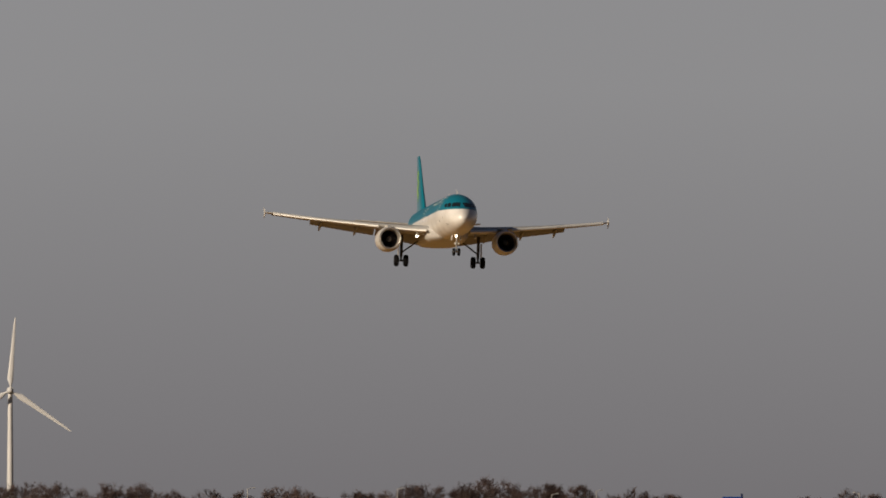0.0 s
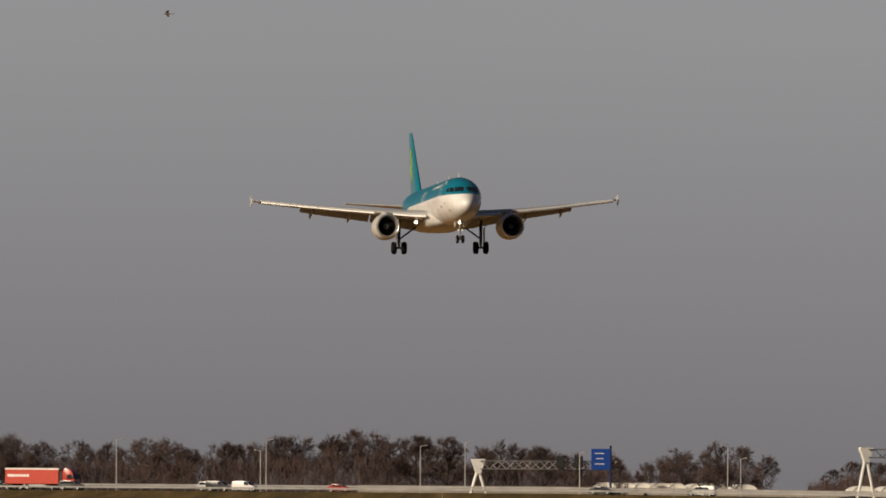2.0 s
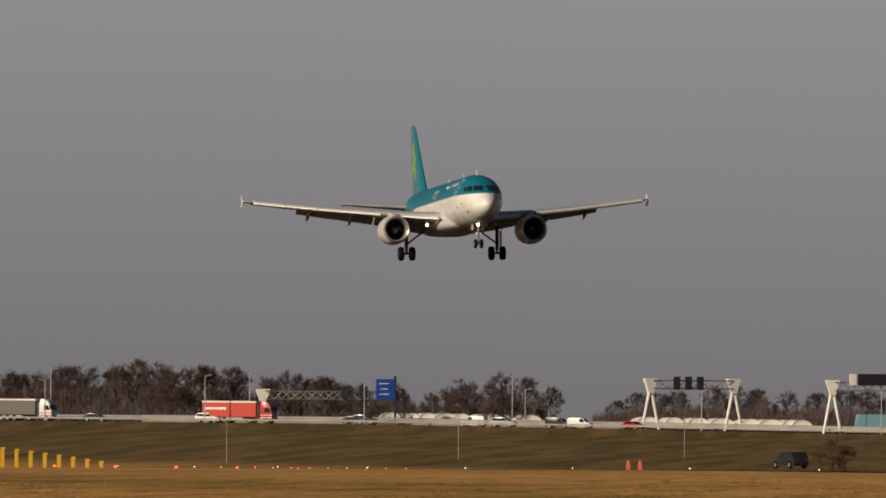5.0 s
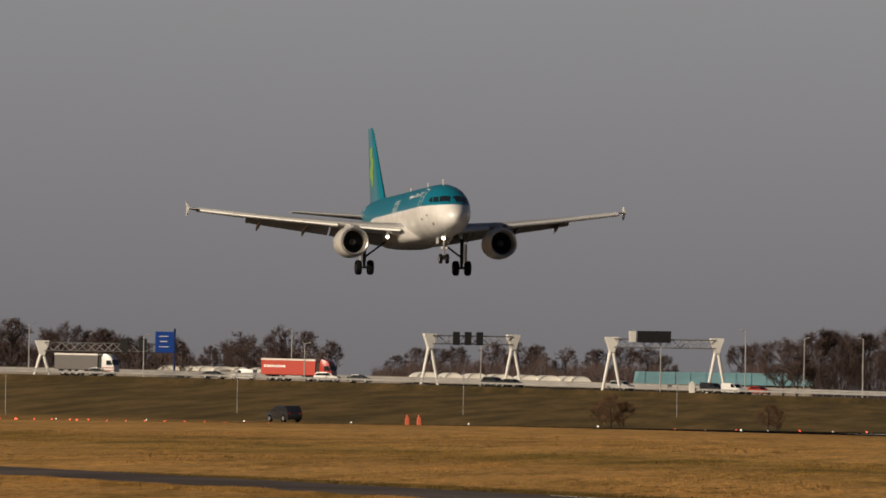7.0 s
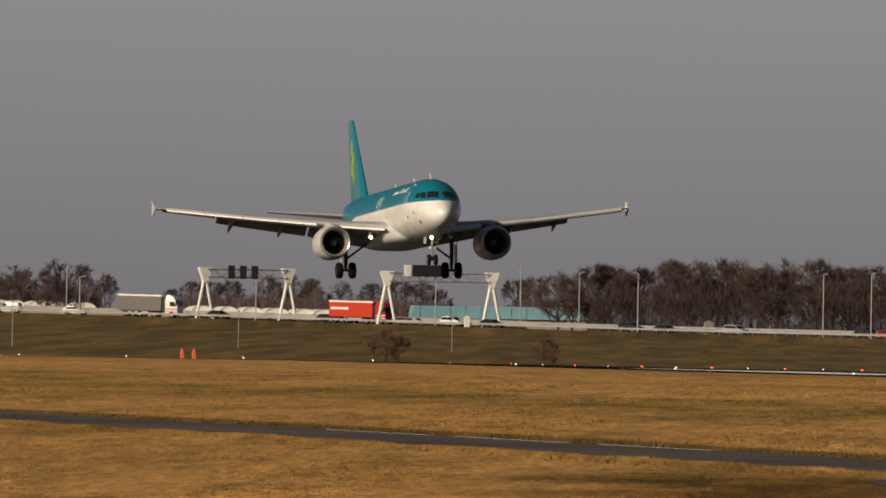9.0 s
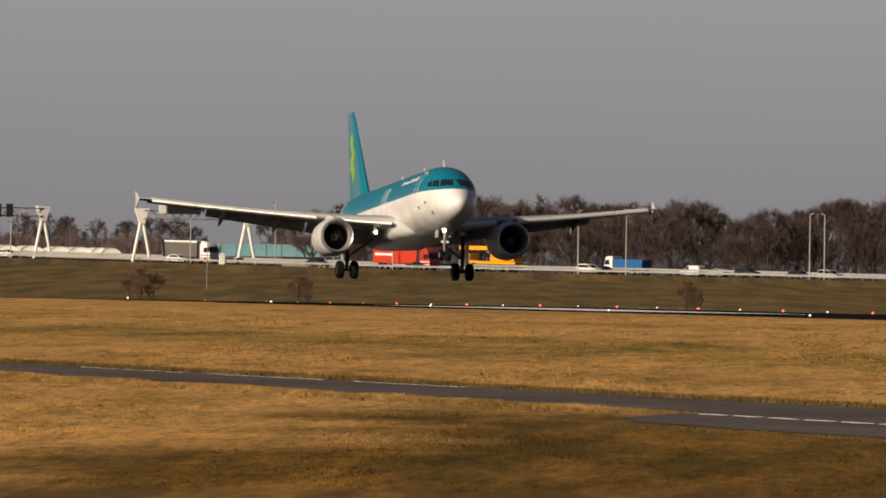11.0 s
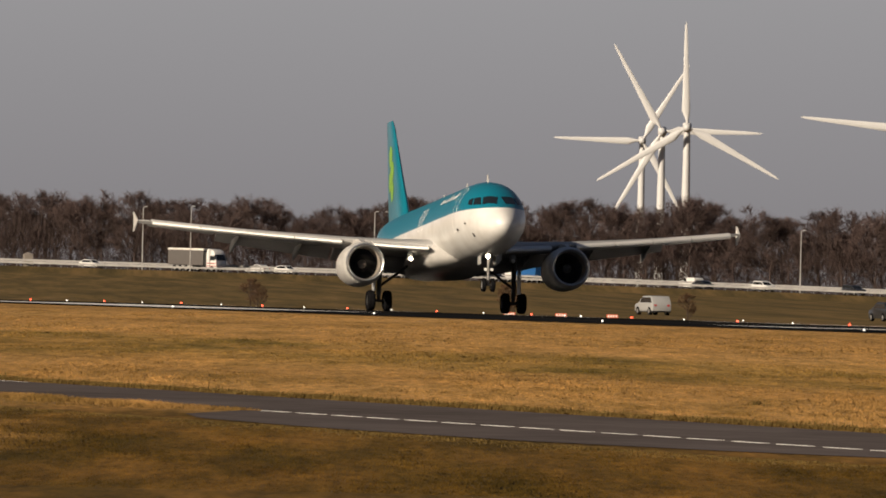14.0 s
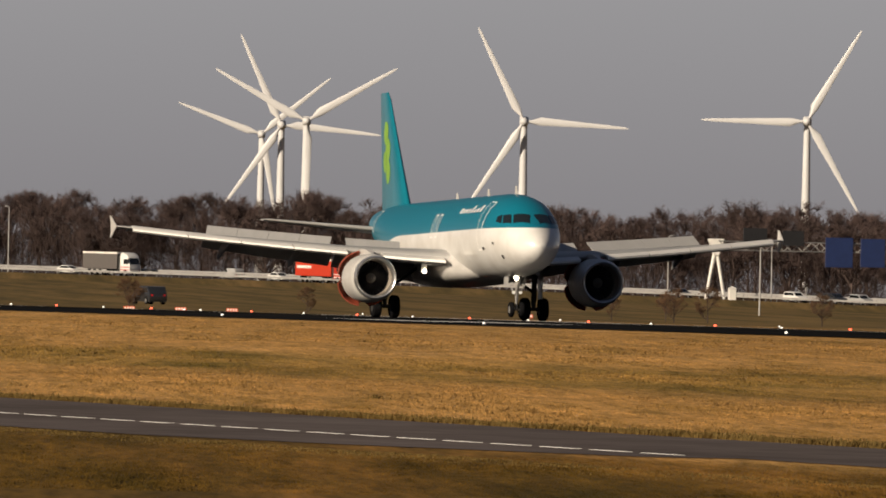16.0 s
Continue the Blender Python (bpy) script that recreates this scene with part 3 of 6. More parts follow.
def build_masts():
    frame_ob = thing("approach_light_stand", Matrix.Translation(polar(0.0883, 1250, -0.30)) @ pose(0, 0, 0, 0, 0, -5), "yellow steel approach light frame of posts and a beam", "light frame")
    for x in (-2.0, -1.1, -0.3, 1.4, 2.0):
        bm = bmesh.new()
        box(bm, x, 0, 0.81, 0.14, 0.14, 1.64)
        part("post", bm, YELLOW, frame_ob)
    for x0, x1, z in ((-2.05, 2.05, 1.36), (-5.5, -1.9, 1.72)):
        bm = bmesh.new()
        box(bm, (x0 + x1) / 2, 0, z + 0.3, x1 - x0, 0.16, 0.14)
        part("beam", bm, YELLOW, frame_ob)
    for x in (-5.2, -4.0, -3.0):
        bm = bmesh.new()
        box(bm, x, 0, 1.0, 0.14, 0.14, 2.0)
        part("post", bm, YELLOW, frame_ob)
    for a, c in (((-1.1, 0, 0.4), (-0.3, 0, 1.3)), ((1.4, 0, 0.5), (0.6, 0, 1.3)), ((-2.0, 0, 0.5), (-1.3, 0, 1.3)), ((-4, 0, 0.5), (-3, 0, 1.6))):
        bm = bmesh.new()
        tube(bm, a, c, 0.05)
        part("brace", bm, YELLOW, frame_ob)
    cab = thing("equipment_cabinet", Matrix.Translation(polar(0.0868, 1252, -0.30)), "dark equipment cabinet beside the yellow frame", "cabinet")
    bm = bmesh.new()
    box(bm, 0, 0, 0.45, 1.2, 0.6, 0.9, bevel=0.04)
    part("body", bm, TRIM, cab)
    bm = bmesh.new()
    box(bm, 0, 0, 0.93, 1.3, 0.7, 0.06)
    part("lid", bm, GREY_STEEL, cab)
    n = 12
    for k in range(n):
        f = k / (n - 1)
        u = -3546 + 275 * f
        top = 2.3 - (17 + 33 * f ** 1.2) * 1250 / 35000
        m = thing("approach_light_mast", Matrix.Translation(polar(0.19143 + u / 35000, 1250, -0.30)), "slim yellow approach light mast in the grass", "light mast", "approach light masts")
        bm = bmesh.new()
        box(bm, 0, 0, top / 2, 0.17, 0.17, top)
        part("post", bm, YELLOW, m)
        bm = bmesh.new()
        box(bm, -0.12, 0, top * 0.5, 0.06, 0.06, top)
        part("cable_duct", bm, YELLOW, m)
        bm = bmesh.new()
        box(bm, 0, 0, top + 0.05, 0.28, 0.22, 0.12)
        part("lamp_head", bm, YELLOW, m)


build_masts()


# ---------------------------------------------------------------- motorway
ROAD_BEARINGS = [0.03 + 0.0025 * k for k in range(0, 121)]


def road_point(b, off, up=0.0):
    rd, rz = road_at(b)
    return polar(b, rd + off, rz + up)


def ribbon(bm, bearings, profile):
    """Sweeps a profile of (offset, height) along the motorway."""
    rows = [[bm.verts.new(road_point(b, o, z)) for o, z in profile] for b in bearings]
    for a, c in zip(rows, rows[1:]):
        for k in range(len(profile) - 1):
            bm.faces.new((a[k], a[k + 1], c[k + 1], c[k]))


def build_motorway():
    bm = bmesh.new()
    ribbon(bm, ROAD_BEARINGS, [(-1.5, 0.06), (14.0, 0.08)])
    tagged(part("carriageway_near", bm, ASPHALT), "grey asphalt motorway carriageway on an embankment", "road", kind="structure")
    bm = bmesh.new()
    ribbon(bm, ROAD_BEARINGS, [(19.0, 0.08), (40.0, 0.06)])
    tagged(part("carriageway_far", bm, ASPHALT), "far asphalt motorway carriageway", "road", kind="structure")
    for off, up in ((-2.2, 0.0), (16.3, 0.45), (41.0, 0.1)):
        bm = bmesh.new()
        ribbon(bm, ROAD_BEARINGS, [(off, up + 0.45), (off - 0.06, up + 0.51), (off + 0.02, up + 0.61), (off - 0.06, up + 0.71), (off, up + 0.77), (off + 0.08, up + 0.77), (off + 0.08, up + 0.45)])
        rail = part("guardrail", bm, GALV)
        tagged(rail, "pale galvanised steel crash barrier beside the motorway", "guardrail", kind="structure")
        verts, faces = [], []
        for k in range(0, 310):
            b = 0.07 + 0.00056 * k
            p = road_point(b, off + 0.12, 0)
            i = len(verts)
            for dz in (0.0, up + 0.74):
                for dx, dy in ((-.06, -.06), (.06, -.06), (.06, .06), (-.06, .06)):
                    verts.append((p.x + dx, p.y + dy, p.z + dz))
            for a in range(4):
                faces.append((i + a, i + (a + 1) % 4, i + 4 + (a + 1) % 4, i + 4 + a))
        me = bpy.data.meshes.new("rail_posts")
        me.from_pydata(verts, [], faces)
        me.materials.append(GREY_STEEL)
        ob = new("rail_posts", me)
        ob.parent = rail
        tagged(ob, kind="stuff")
    # low concrete barrier and the pale screen behind the far lanes
    bm = bmesh.new()
    ribbon(bm, [0.100 + 0.002 * k for k in range(22)], [(43.2, -1.2), (43.0, 1.35), (43.3, 1.35), (43.6, -1.2)])
    tagged(part("screen_wall", bm, CONCRETE), "low beige concrete screen wall behind the motorway", "wall", kind="structure")


build_motorway()


def gantry(b0, d0, b1, d1, z0, h, label, boards, one_leg=False):
    a, c = polar(b0, d0, z0), polar(b1, d1, z0)
    d = c - a
    L = d.length
    g = thing("sign_gantry", Matrix.Translation(a) @ Matrix.Rotation(math.atan2(d.y, d.x), 4, 'Z'), label, "sign gantry", "motorway gantries")
    for k, x in enumerate((0, L)):
        if one_leg and k:
            continue
        bm = bmesh.new()
        # flared white head, narrow waist
        rings = []
        for z, w in ((h, 1.15), (h - 0.25, 1.22), (h - 1.5, 0.75), (h - 2.6, 0.42)):
            rings.append([(x - w, -0.5, z), (x + w, -0.5, z), (x + w, 0.5, z), (x - w, 0.5, z)])
        loft(bm, rings)
        part("pylon_head", bm, WHITE_STEEL, g)
        for s in (-1, 1):
            bm = bmesh.new()
            tube(bm, (x + 0.22 * s, 0, h - 2.3), (x + 1.75 * s, 0.0, -1.0), 0.30, 0.24, 10)
            part("leg", bm, WHITE_STEEL, g)
    za, zb = h - 0.35, h - 1.75
    for z in (za, zb):
        for y in (-0.55, 0.55):
            bm = bmesh.new()
            tube(bm, (0.3, y, z), (L - 0.3, y, z), 0.10, seg=6)
            part("chord", bm, GREY_STEEL, g)
    n = max(6, int(L / 1.5))
    for k in range(n):
        x0, x1 = 0.4 + (L - 0.8) * k / n, 0.4 + (L - 0.8) * (k + 1) / n
        bm = bmesh.new()
        up = k % 2
        tube(bm, (x0, -0.55, zb if up else za), (x1, -0.55, za if up else zb), 0.07, seg=5)
        part("truss_diagonal", bm, GALV, g)
        bm = bmesh.new()
        tube(bm, (x0, 0.55, za if up else zb), (x1, 0.55, zb if up else za), 0.07, seg=5)
        part("truss_diagonal", bm, GALV, g)
    for kind, x, z, w, hh in boards:
        bm = bmesh.new()
        box(bm, x, -0.85, z, w, 0.35, hh, bevel=0.04)
        bo = part("matrix_board" if kind == "m" else "sign_panel" if kind != "w" else "control_box", bm, {"m": DARK, "b": BLUE, "n": NAVY, "w": WHITE_STEEL, "d": DARK}[kind], g)
        bm = bmesh.new()
        if kind == "b":
            for k in range(3):
                box(bm, x - w * 0.06, -1.04, z + hh * (0.28 - 0.25 * k), w * (0.5 - 0.1 * (k % 2)), 0.02, hh * 0.035)
            part("lettering_bars", bm, PAINT, bo)
        elif kind == "m":
            box(bm, x, -1.04, z, w * 0.86, 0.02, hh * 0.9)
            part("hood_face", bm, TRIM, bo)
        else:
            bm.free()
    return g


def build_gantries():
    gantry(0.1061, 3470, 0.1132, 3474, 3.6, 6.5, "white motorway gantry with lattice beam and matrix boards", [("m", 14.5, 6.0, 1.5, 2.1), ("m", 17.7, 6.0, 1.5, 2.1), ("b", 21.6, 6.5, 3.3, 3.7), ("n", 23.4, 4.8, 0.35, 8.2)], True)
    gantry(0.1257, 3440, 0.1299, 3446, 3.5, 8.7, "white motorway gantry with lattice beam and three matrix boards", [("m", 4.6, 7.9, 1.2, 2.3), ("m", 6.8, 7.9, 1.2, 2.3), ("m", 9.0, 7.9, 1.2, 2.3)])
    gantry(0.1349, 3386, 0.1402, 3390, 2.7, 9.2, "white motorway gantry with lattice beam and a dark sign back", [("w", 3.4, 9.3, 1.2, 1.9), ("d", 7.2, 9.3, 5.9, 2.0)])
    gantry(0.2052, 3118, 0.2185, 3126, -1.2, 10.0, "white motorway gantry carrying dark blue direction signs", [("n", 19.6, 8.2, 4.4, 4.7), ("n", 25.0, 8.2, 3.9, 4.5), ("d", 6.1, 10.4, 3.8, 2.8), ("d", 12.2, 10.3, 3.4, 2.4)])


build_gantries()


def lamp_post(b, off, h, arm):
    p = road_point(b, off, 0)
    if off < -5:
        rd, _ = road_at(b)
        p.z = land_z(b, rd + off)
    m = thing("street_lamp", Matrix.Translation(p), "tall slim galvanised street lamp beside the motorway", "street lamp", "motorway lamps")
    bm = bmesh.new()
    tube(bm, (0, 0, -0.2), (0, 0, h), 0.12, 0.07, 8)
    part("pole", bm, GALV, m)
    bm = bmesh.new()
    tube(bm, (0, 0, h - 0.1), (arm, 0, h + 0.15), 0.06, seg=6)
    part("arm", bm, GALV, m)
    bm = bmesh.new()
    box(bm, arm * 1.1, 0, h + 0.14, 0.5, 0.3, 0.16, bevel=0.05)
    part("lamp_head", bm, GALV, m)


def build_lamp_posts():
    for u, off, h, arm in ((-3627, 3, 9.0, 1.0), (-3362, 43, 9.2, 1.0), (-3372, -2, 7.2, -0.8), (-3089, -2, 8.2, 0.9), (-2807, -2, 7.2, 0.8), (-2522, -2, 6.6, 0.8), (-2545, 45, 9.0, -0.8),
                           (-2210, -2, 7.0, 0.8), (-1892, -2, 7.6, 0.5), (-1638, 1, 9.8, 0.6), (-1534, 1, 10.0, -0.6), (-1206, -2, 10.5, 0.4), (-1121, -2, 10.8, 0.4),
                           (-796, 1, 10.8, 0.4), (-770, 3, 10.8, -0.4), (-41, -2, 10.0, 0.5), (123, -2, 10.4, 0.5), (398, -2, 9.6, 0.4), (581, 0, 9.0, 0.4), (-3010, 44, 9.0, 0.9), (-1742, 60, 11.0, -0.6)):
        lamp_post(0.19143 + u / 35000, off, h, arm)
    lamp_post(0.19143 + 561 / 35000, -900, 7.6, 0.3)
    # slim white-topped poles on the slope
    for u, d in ((-3050, 2300), (-2640, 2300), (-2240, 2300), (-1862, 2300)):
        b = 0.19143 + u / 35000
        m = thing("marker_pole", Matrix.Translation(polar(b, d, land_z(b, d))), "thin grey pole standing on the grass slope", "pole", "slope poles")
        bm = bmesh.new()
        tube(bm, (0, 0, -0.1), (0, 0, 5.2), 0.05, 0.04, 6)
        part("pole", bm, GREY_STEEL, m)


build_lamp_posts()


def build_far_buildings():
    rd, rz = road_at(0.1407)
    d = rd + 150
    m = thing("teal_warehouse", Matrix.Translation(polar(0.1407, d, rz - 1.0)) @ pose(0, 0, 0, 0, 0, -8), "long low warehouse with a teal sheet-metal roof", "warehouse")
    bm = bmesh.new()
    box(bm, 0, 0, 1.3, 31.5, 14, 2.6)
    part("wall", bm, CONCRETE, m)
    bm = bmesh.new()
    loft(bm, [[(-16.5, -7.6, 2.6), (-16.5, 7.6, 2.6), (-16.2, 1, 4.8), (-15.4, -1, 4.8)], [(16.5, -7.6, 2.6), (16.5, 7.6, 2.6), (16.5, 1, 4.8), (16.5, -1, 4.8)]])
    part("roof", bm, TEAL_ROOF, m)
    for k in range(12):
        bm = bmesh.new()
        box(bm, -14.5 + 2.7 * k, -4.3, 3.74, 0.10, 6.8, 0.10, m=None)
        bmesh.ops.rotate(bm, verts=bm.verts, cent=(0, -4.3, 3.70), matrix=Matrix.Rotation(0.321, 3, 'X'))
        part("roof_seam", bm, TEAL_ROOF, m)
    rng = random.Random(9)
    for u in (-2765, -2732, -2700, -2668, -2640, -2600, -2585, -2570, -2520, -2310, -2265, -2222, -2180, -2130, -2094, -2058, -2040):
        b = 0.19143 + u / 35000
        rd, rz = road_at(b)
        w = rng.uniform(1.7, 2.6)
        dm = thing("tunnel_greenhouse", Matrix.Translation(polar(b, rd + 80, rz - 1.0)), "white film tunnel greenhouse with a rounded top", "greenhouse", "tunnel greenhouses")
        bm = bmesh.new()
        prof = [(math.cos(math.pi * k / 10) * w, math.sin(math.pi * k / 10) * 1.5 + 1.8) for k in range(11)] + [(-w, 0), (w, 0)]
        loft(bm, [[(x, y, z) for x, z in prof] for y in (-6, 6)])
        smooth(part("film_cover", bm, DOME, dm))
        bm = bmesh.new()
        for k in range(10):
            tube(bm, (prof[k][0] * 1.01, -6.05, prof[k][1]), (prof[k + 1][0] * 1.01, -6.05, prof[k + 1][1]), 0.06, seg=5)
        part("end_hoop", bm, GALV, dm)
    for u, w, h, off, mt, lab in ((-1836, 0.9, 1.6, -3.0, WHITE_STEEL, "white roadside cabinet by the barrier"), (512, 1.1, 1.8, -3.0, WHITE_STEEL, "white roadside cabinet beside the gantry"), (-1408, 1.5, 2.0, 20.0, CONCRETE, "pale pointed roadside shelter")):
        b = 0.19143 + u / 35000
        m = thing("roadside_cabinet", Matrix.Translation(road_point(b, off, 0)), lab, "cabinet", "roadside cabinets")
        bm = bmesh.new()
        box(bm, 0, 0, h / 2 - 0.3, w, w, h + 0.6, bevel=0.05)
        part("body", bm, mt, m)
        bm = bmesh.new()
        bmesh.ops.create_cone(bm, cap_ends=True, segments=4, radius1=w * 0.8, radius2=0.05, depth=0.4, matrix=Matrix.Translation((0, 0, h + 0.18)) @ Matrix.Rotation(math.pi / 4, 4, 'Z'))
        part("lid", bm, mt, m)


build_far_buildings()


# ---------------------------------------------------------------- bare winter trees
def bare_tree_meshes(seed, h, w, twigs, trunk_mat, twig_mat):
    rng = random.Random(seed)
    tv, tf, cv, cf = [], [], [], []

    def limb(a, b, r0, r1):
        d = (b - a).normalized()
        s = d.orthogonal().normalized()
        q = d.cross(s)
        i = len(tv)
        for p, r in ((a, r0), (b, r1)):
            for k in range(5):
                an = 2 * math.pi * k / 5
                tv.append(p + s * r * math.cos(an) + q * r * math.sin(an))
        for k in range(5):
            tf.append((i + k, i + (k + 1) % 5, i + 5 + (k + 1) % 5, i + 5 + k))

    tips = []
    mid_z, high, wide = 0.56 * h, 0.44 * h, 0.34 * w * h

    def inside(p, k=1.0):
        """Draws a point back into the rounded crown."""
        q = Vector((p.x / wide, p.y / wide, (p.z - mid_z) / high))
        if q.length <= k:
            return p
        q *= k / q.length
        return Vector((q.x * wide, q.y * wide, mid_z + q.z * high))

    def bough(a, b, r, depth):
        """A limb that bows upward from a to b, with lesser ones along it."""
        pts = [a]
        sag = Vector((0, 0, -0.10 * (b - a).length))
        for f in (0.35, 0.7, 1.0):
            wob = Vector((rng.gauss(0, 0.04), rng.gauss(0, 0.04), rng.gauss(0, 0.03))) * (b - a).length
            pts.append(a.lerp(b, f) + sag * 4 * f * (1 - f) + (wob if f < 1 else Vector()))
        for k in range(3):
            limb(pts[k], pts[k + 1], r * (1 - 0.28 * k), r * (1 - 0.28 * (k + 1)))
        tips.extend(((pts[1], pts[2]), (pts[2], pts[3]), (pts[2], pts[3])))
        if depth:
            run = (b - a).length
            for k in range(5 if depth == 2 else 3):
                p = a.lerp(b, rng.uniform(0.25, 0.95))
                out = (b - a).normalized() + Vector((rng.gauss(0, 0.75), rng.gauss(0, 0.75), rng.gauss(0.15, 0.5)))
                bough(p, inside(p + out.normalized() * run * rng.uniform(0.35, 0.6), rng.uniform(0.85, 1.02)), r * 0.5, depth - 1)

    stem = [Vector((0, 0, -0.3))]
    for k in range(1, 8):
        stem.append(Vector((rng.gauss(0, 0.010) * h * k / 3, rng.gauss(0, 0.010) * h * k / 3, h * 0.78 * k / 7)))
    for k in range(7):
        limb(stem[k], stem[k + 1], h * 0.018 * (1 - k / 8), h * 0.018 * (1 - (k + 1) / 8))
        tips.append((stem[k], stem[k + 1]))
    for k in range(15):
        rise = rng.uniform(-0.45, 1.0)
        a = k * 2.4 + rng.uniform(-0.4, 0.4)
        flat = math.sqrt(max(0.0, 1 - rise * rise)) * rng.uniform(0.85, 1.05)
        end = Vector((flat * wide * math.cos(a), flat * wide * math.sin(a), mid_z + rise * high * rng.uniform(0.85, 1.0)))
        f = max(0.12, min(0.9, (end.z / h - rng.uniform(0.22, 0.38)) / 0.78))
        i = min(6, int(f * 7))
        bough(stem[i].lerp(stem[i + 1], f * 7 - i), end, h * 0.0075, 2)
    for k in range(twigs):
        a, b = rng.choice(tips[1:])
        p = a.lerp(b, rng.random())
        d = ((b - a).normalized() + Vector((rng.gauss(0, 0.7), rng.gauss(0, 0.7), rng.uniform(-0.1, 0.6)))).normalized()
        length = rng.uniform(0.5, 1.25) * h / 12
        side = d.orthogonal().normalized()
        side.rotate(Matrix.Rotation(rng.uniform(0, 6.28), 3, d))
        q = p + d * length
        i = len(cv)
        wd = 0.026 * h / 12 * rng.uniform(0.7, 1.5)
        cv.extend([p - side * wd, p + side * wd, q])
        cf.append((i, i + 1, i + 2))
        for s in (1, -1):
            m = p.lerp(q, rng.uniform(0.3, 0.7))
            e = m + (d + side * s * rng.uniform(0.5, 1.0)).normalized() * length * 0.55
            j = len(cv)
            o = d * wd * 0.9
            cv.extend([m - o, m + o, e])
            cf.append((j, j + 1, j + 2))
    sc = h / max(v.z for v in cv)
    out = []
    for name, vs, fs, mt in (("trunk", tv, tf, trunk_mat), ("crown", cv, cf, twig_mat)):
        me = bpy.data.meshes.new(name)
        me.from_pydata([v * sc for v in vs], [], fs)
        me.materials.append(mt)
        out.append(me)
    return out


TREE_TOP = [(.06, 122), (.07, 120), (.081, 128), (.0884, 113), (.1001, 133), (.1047, 117), (.1081, 121), (.1141, 88), (.119, 121), (.1204, 111), (.1215, 45), (.1236, 62), (.126, 82), (.13, 80), (.1377, 74), (.142, 84),
            (.1457, 112), (.1506, 122), (.154, 126), (.162, 128), (.1643, 106), (.1677, 117), (.1723, 127), (.1746, 125), (.1855, 135), (.1861, 121), (.198, 122), (.2004, 108), (.206, 138), (.2136, 120), (.25, 125)]


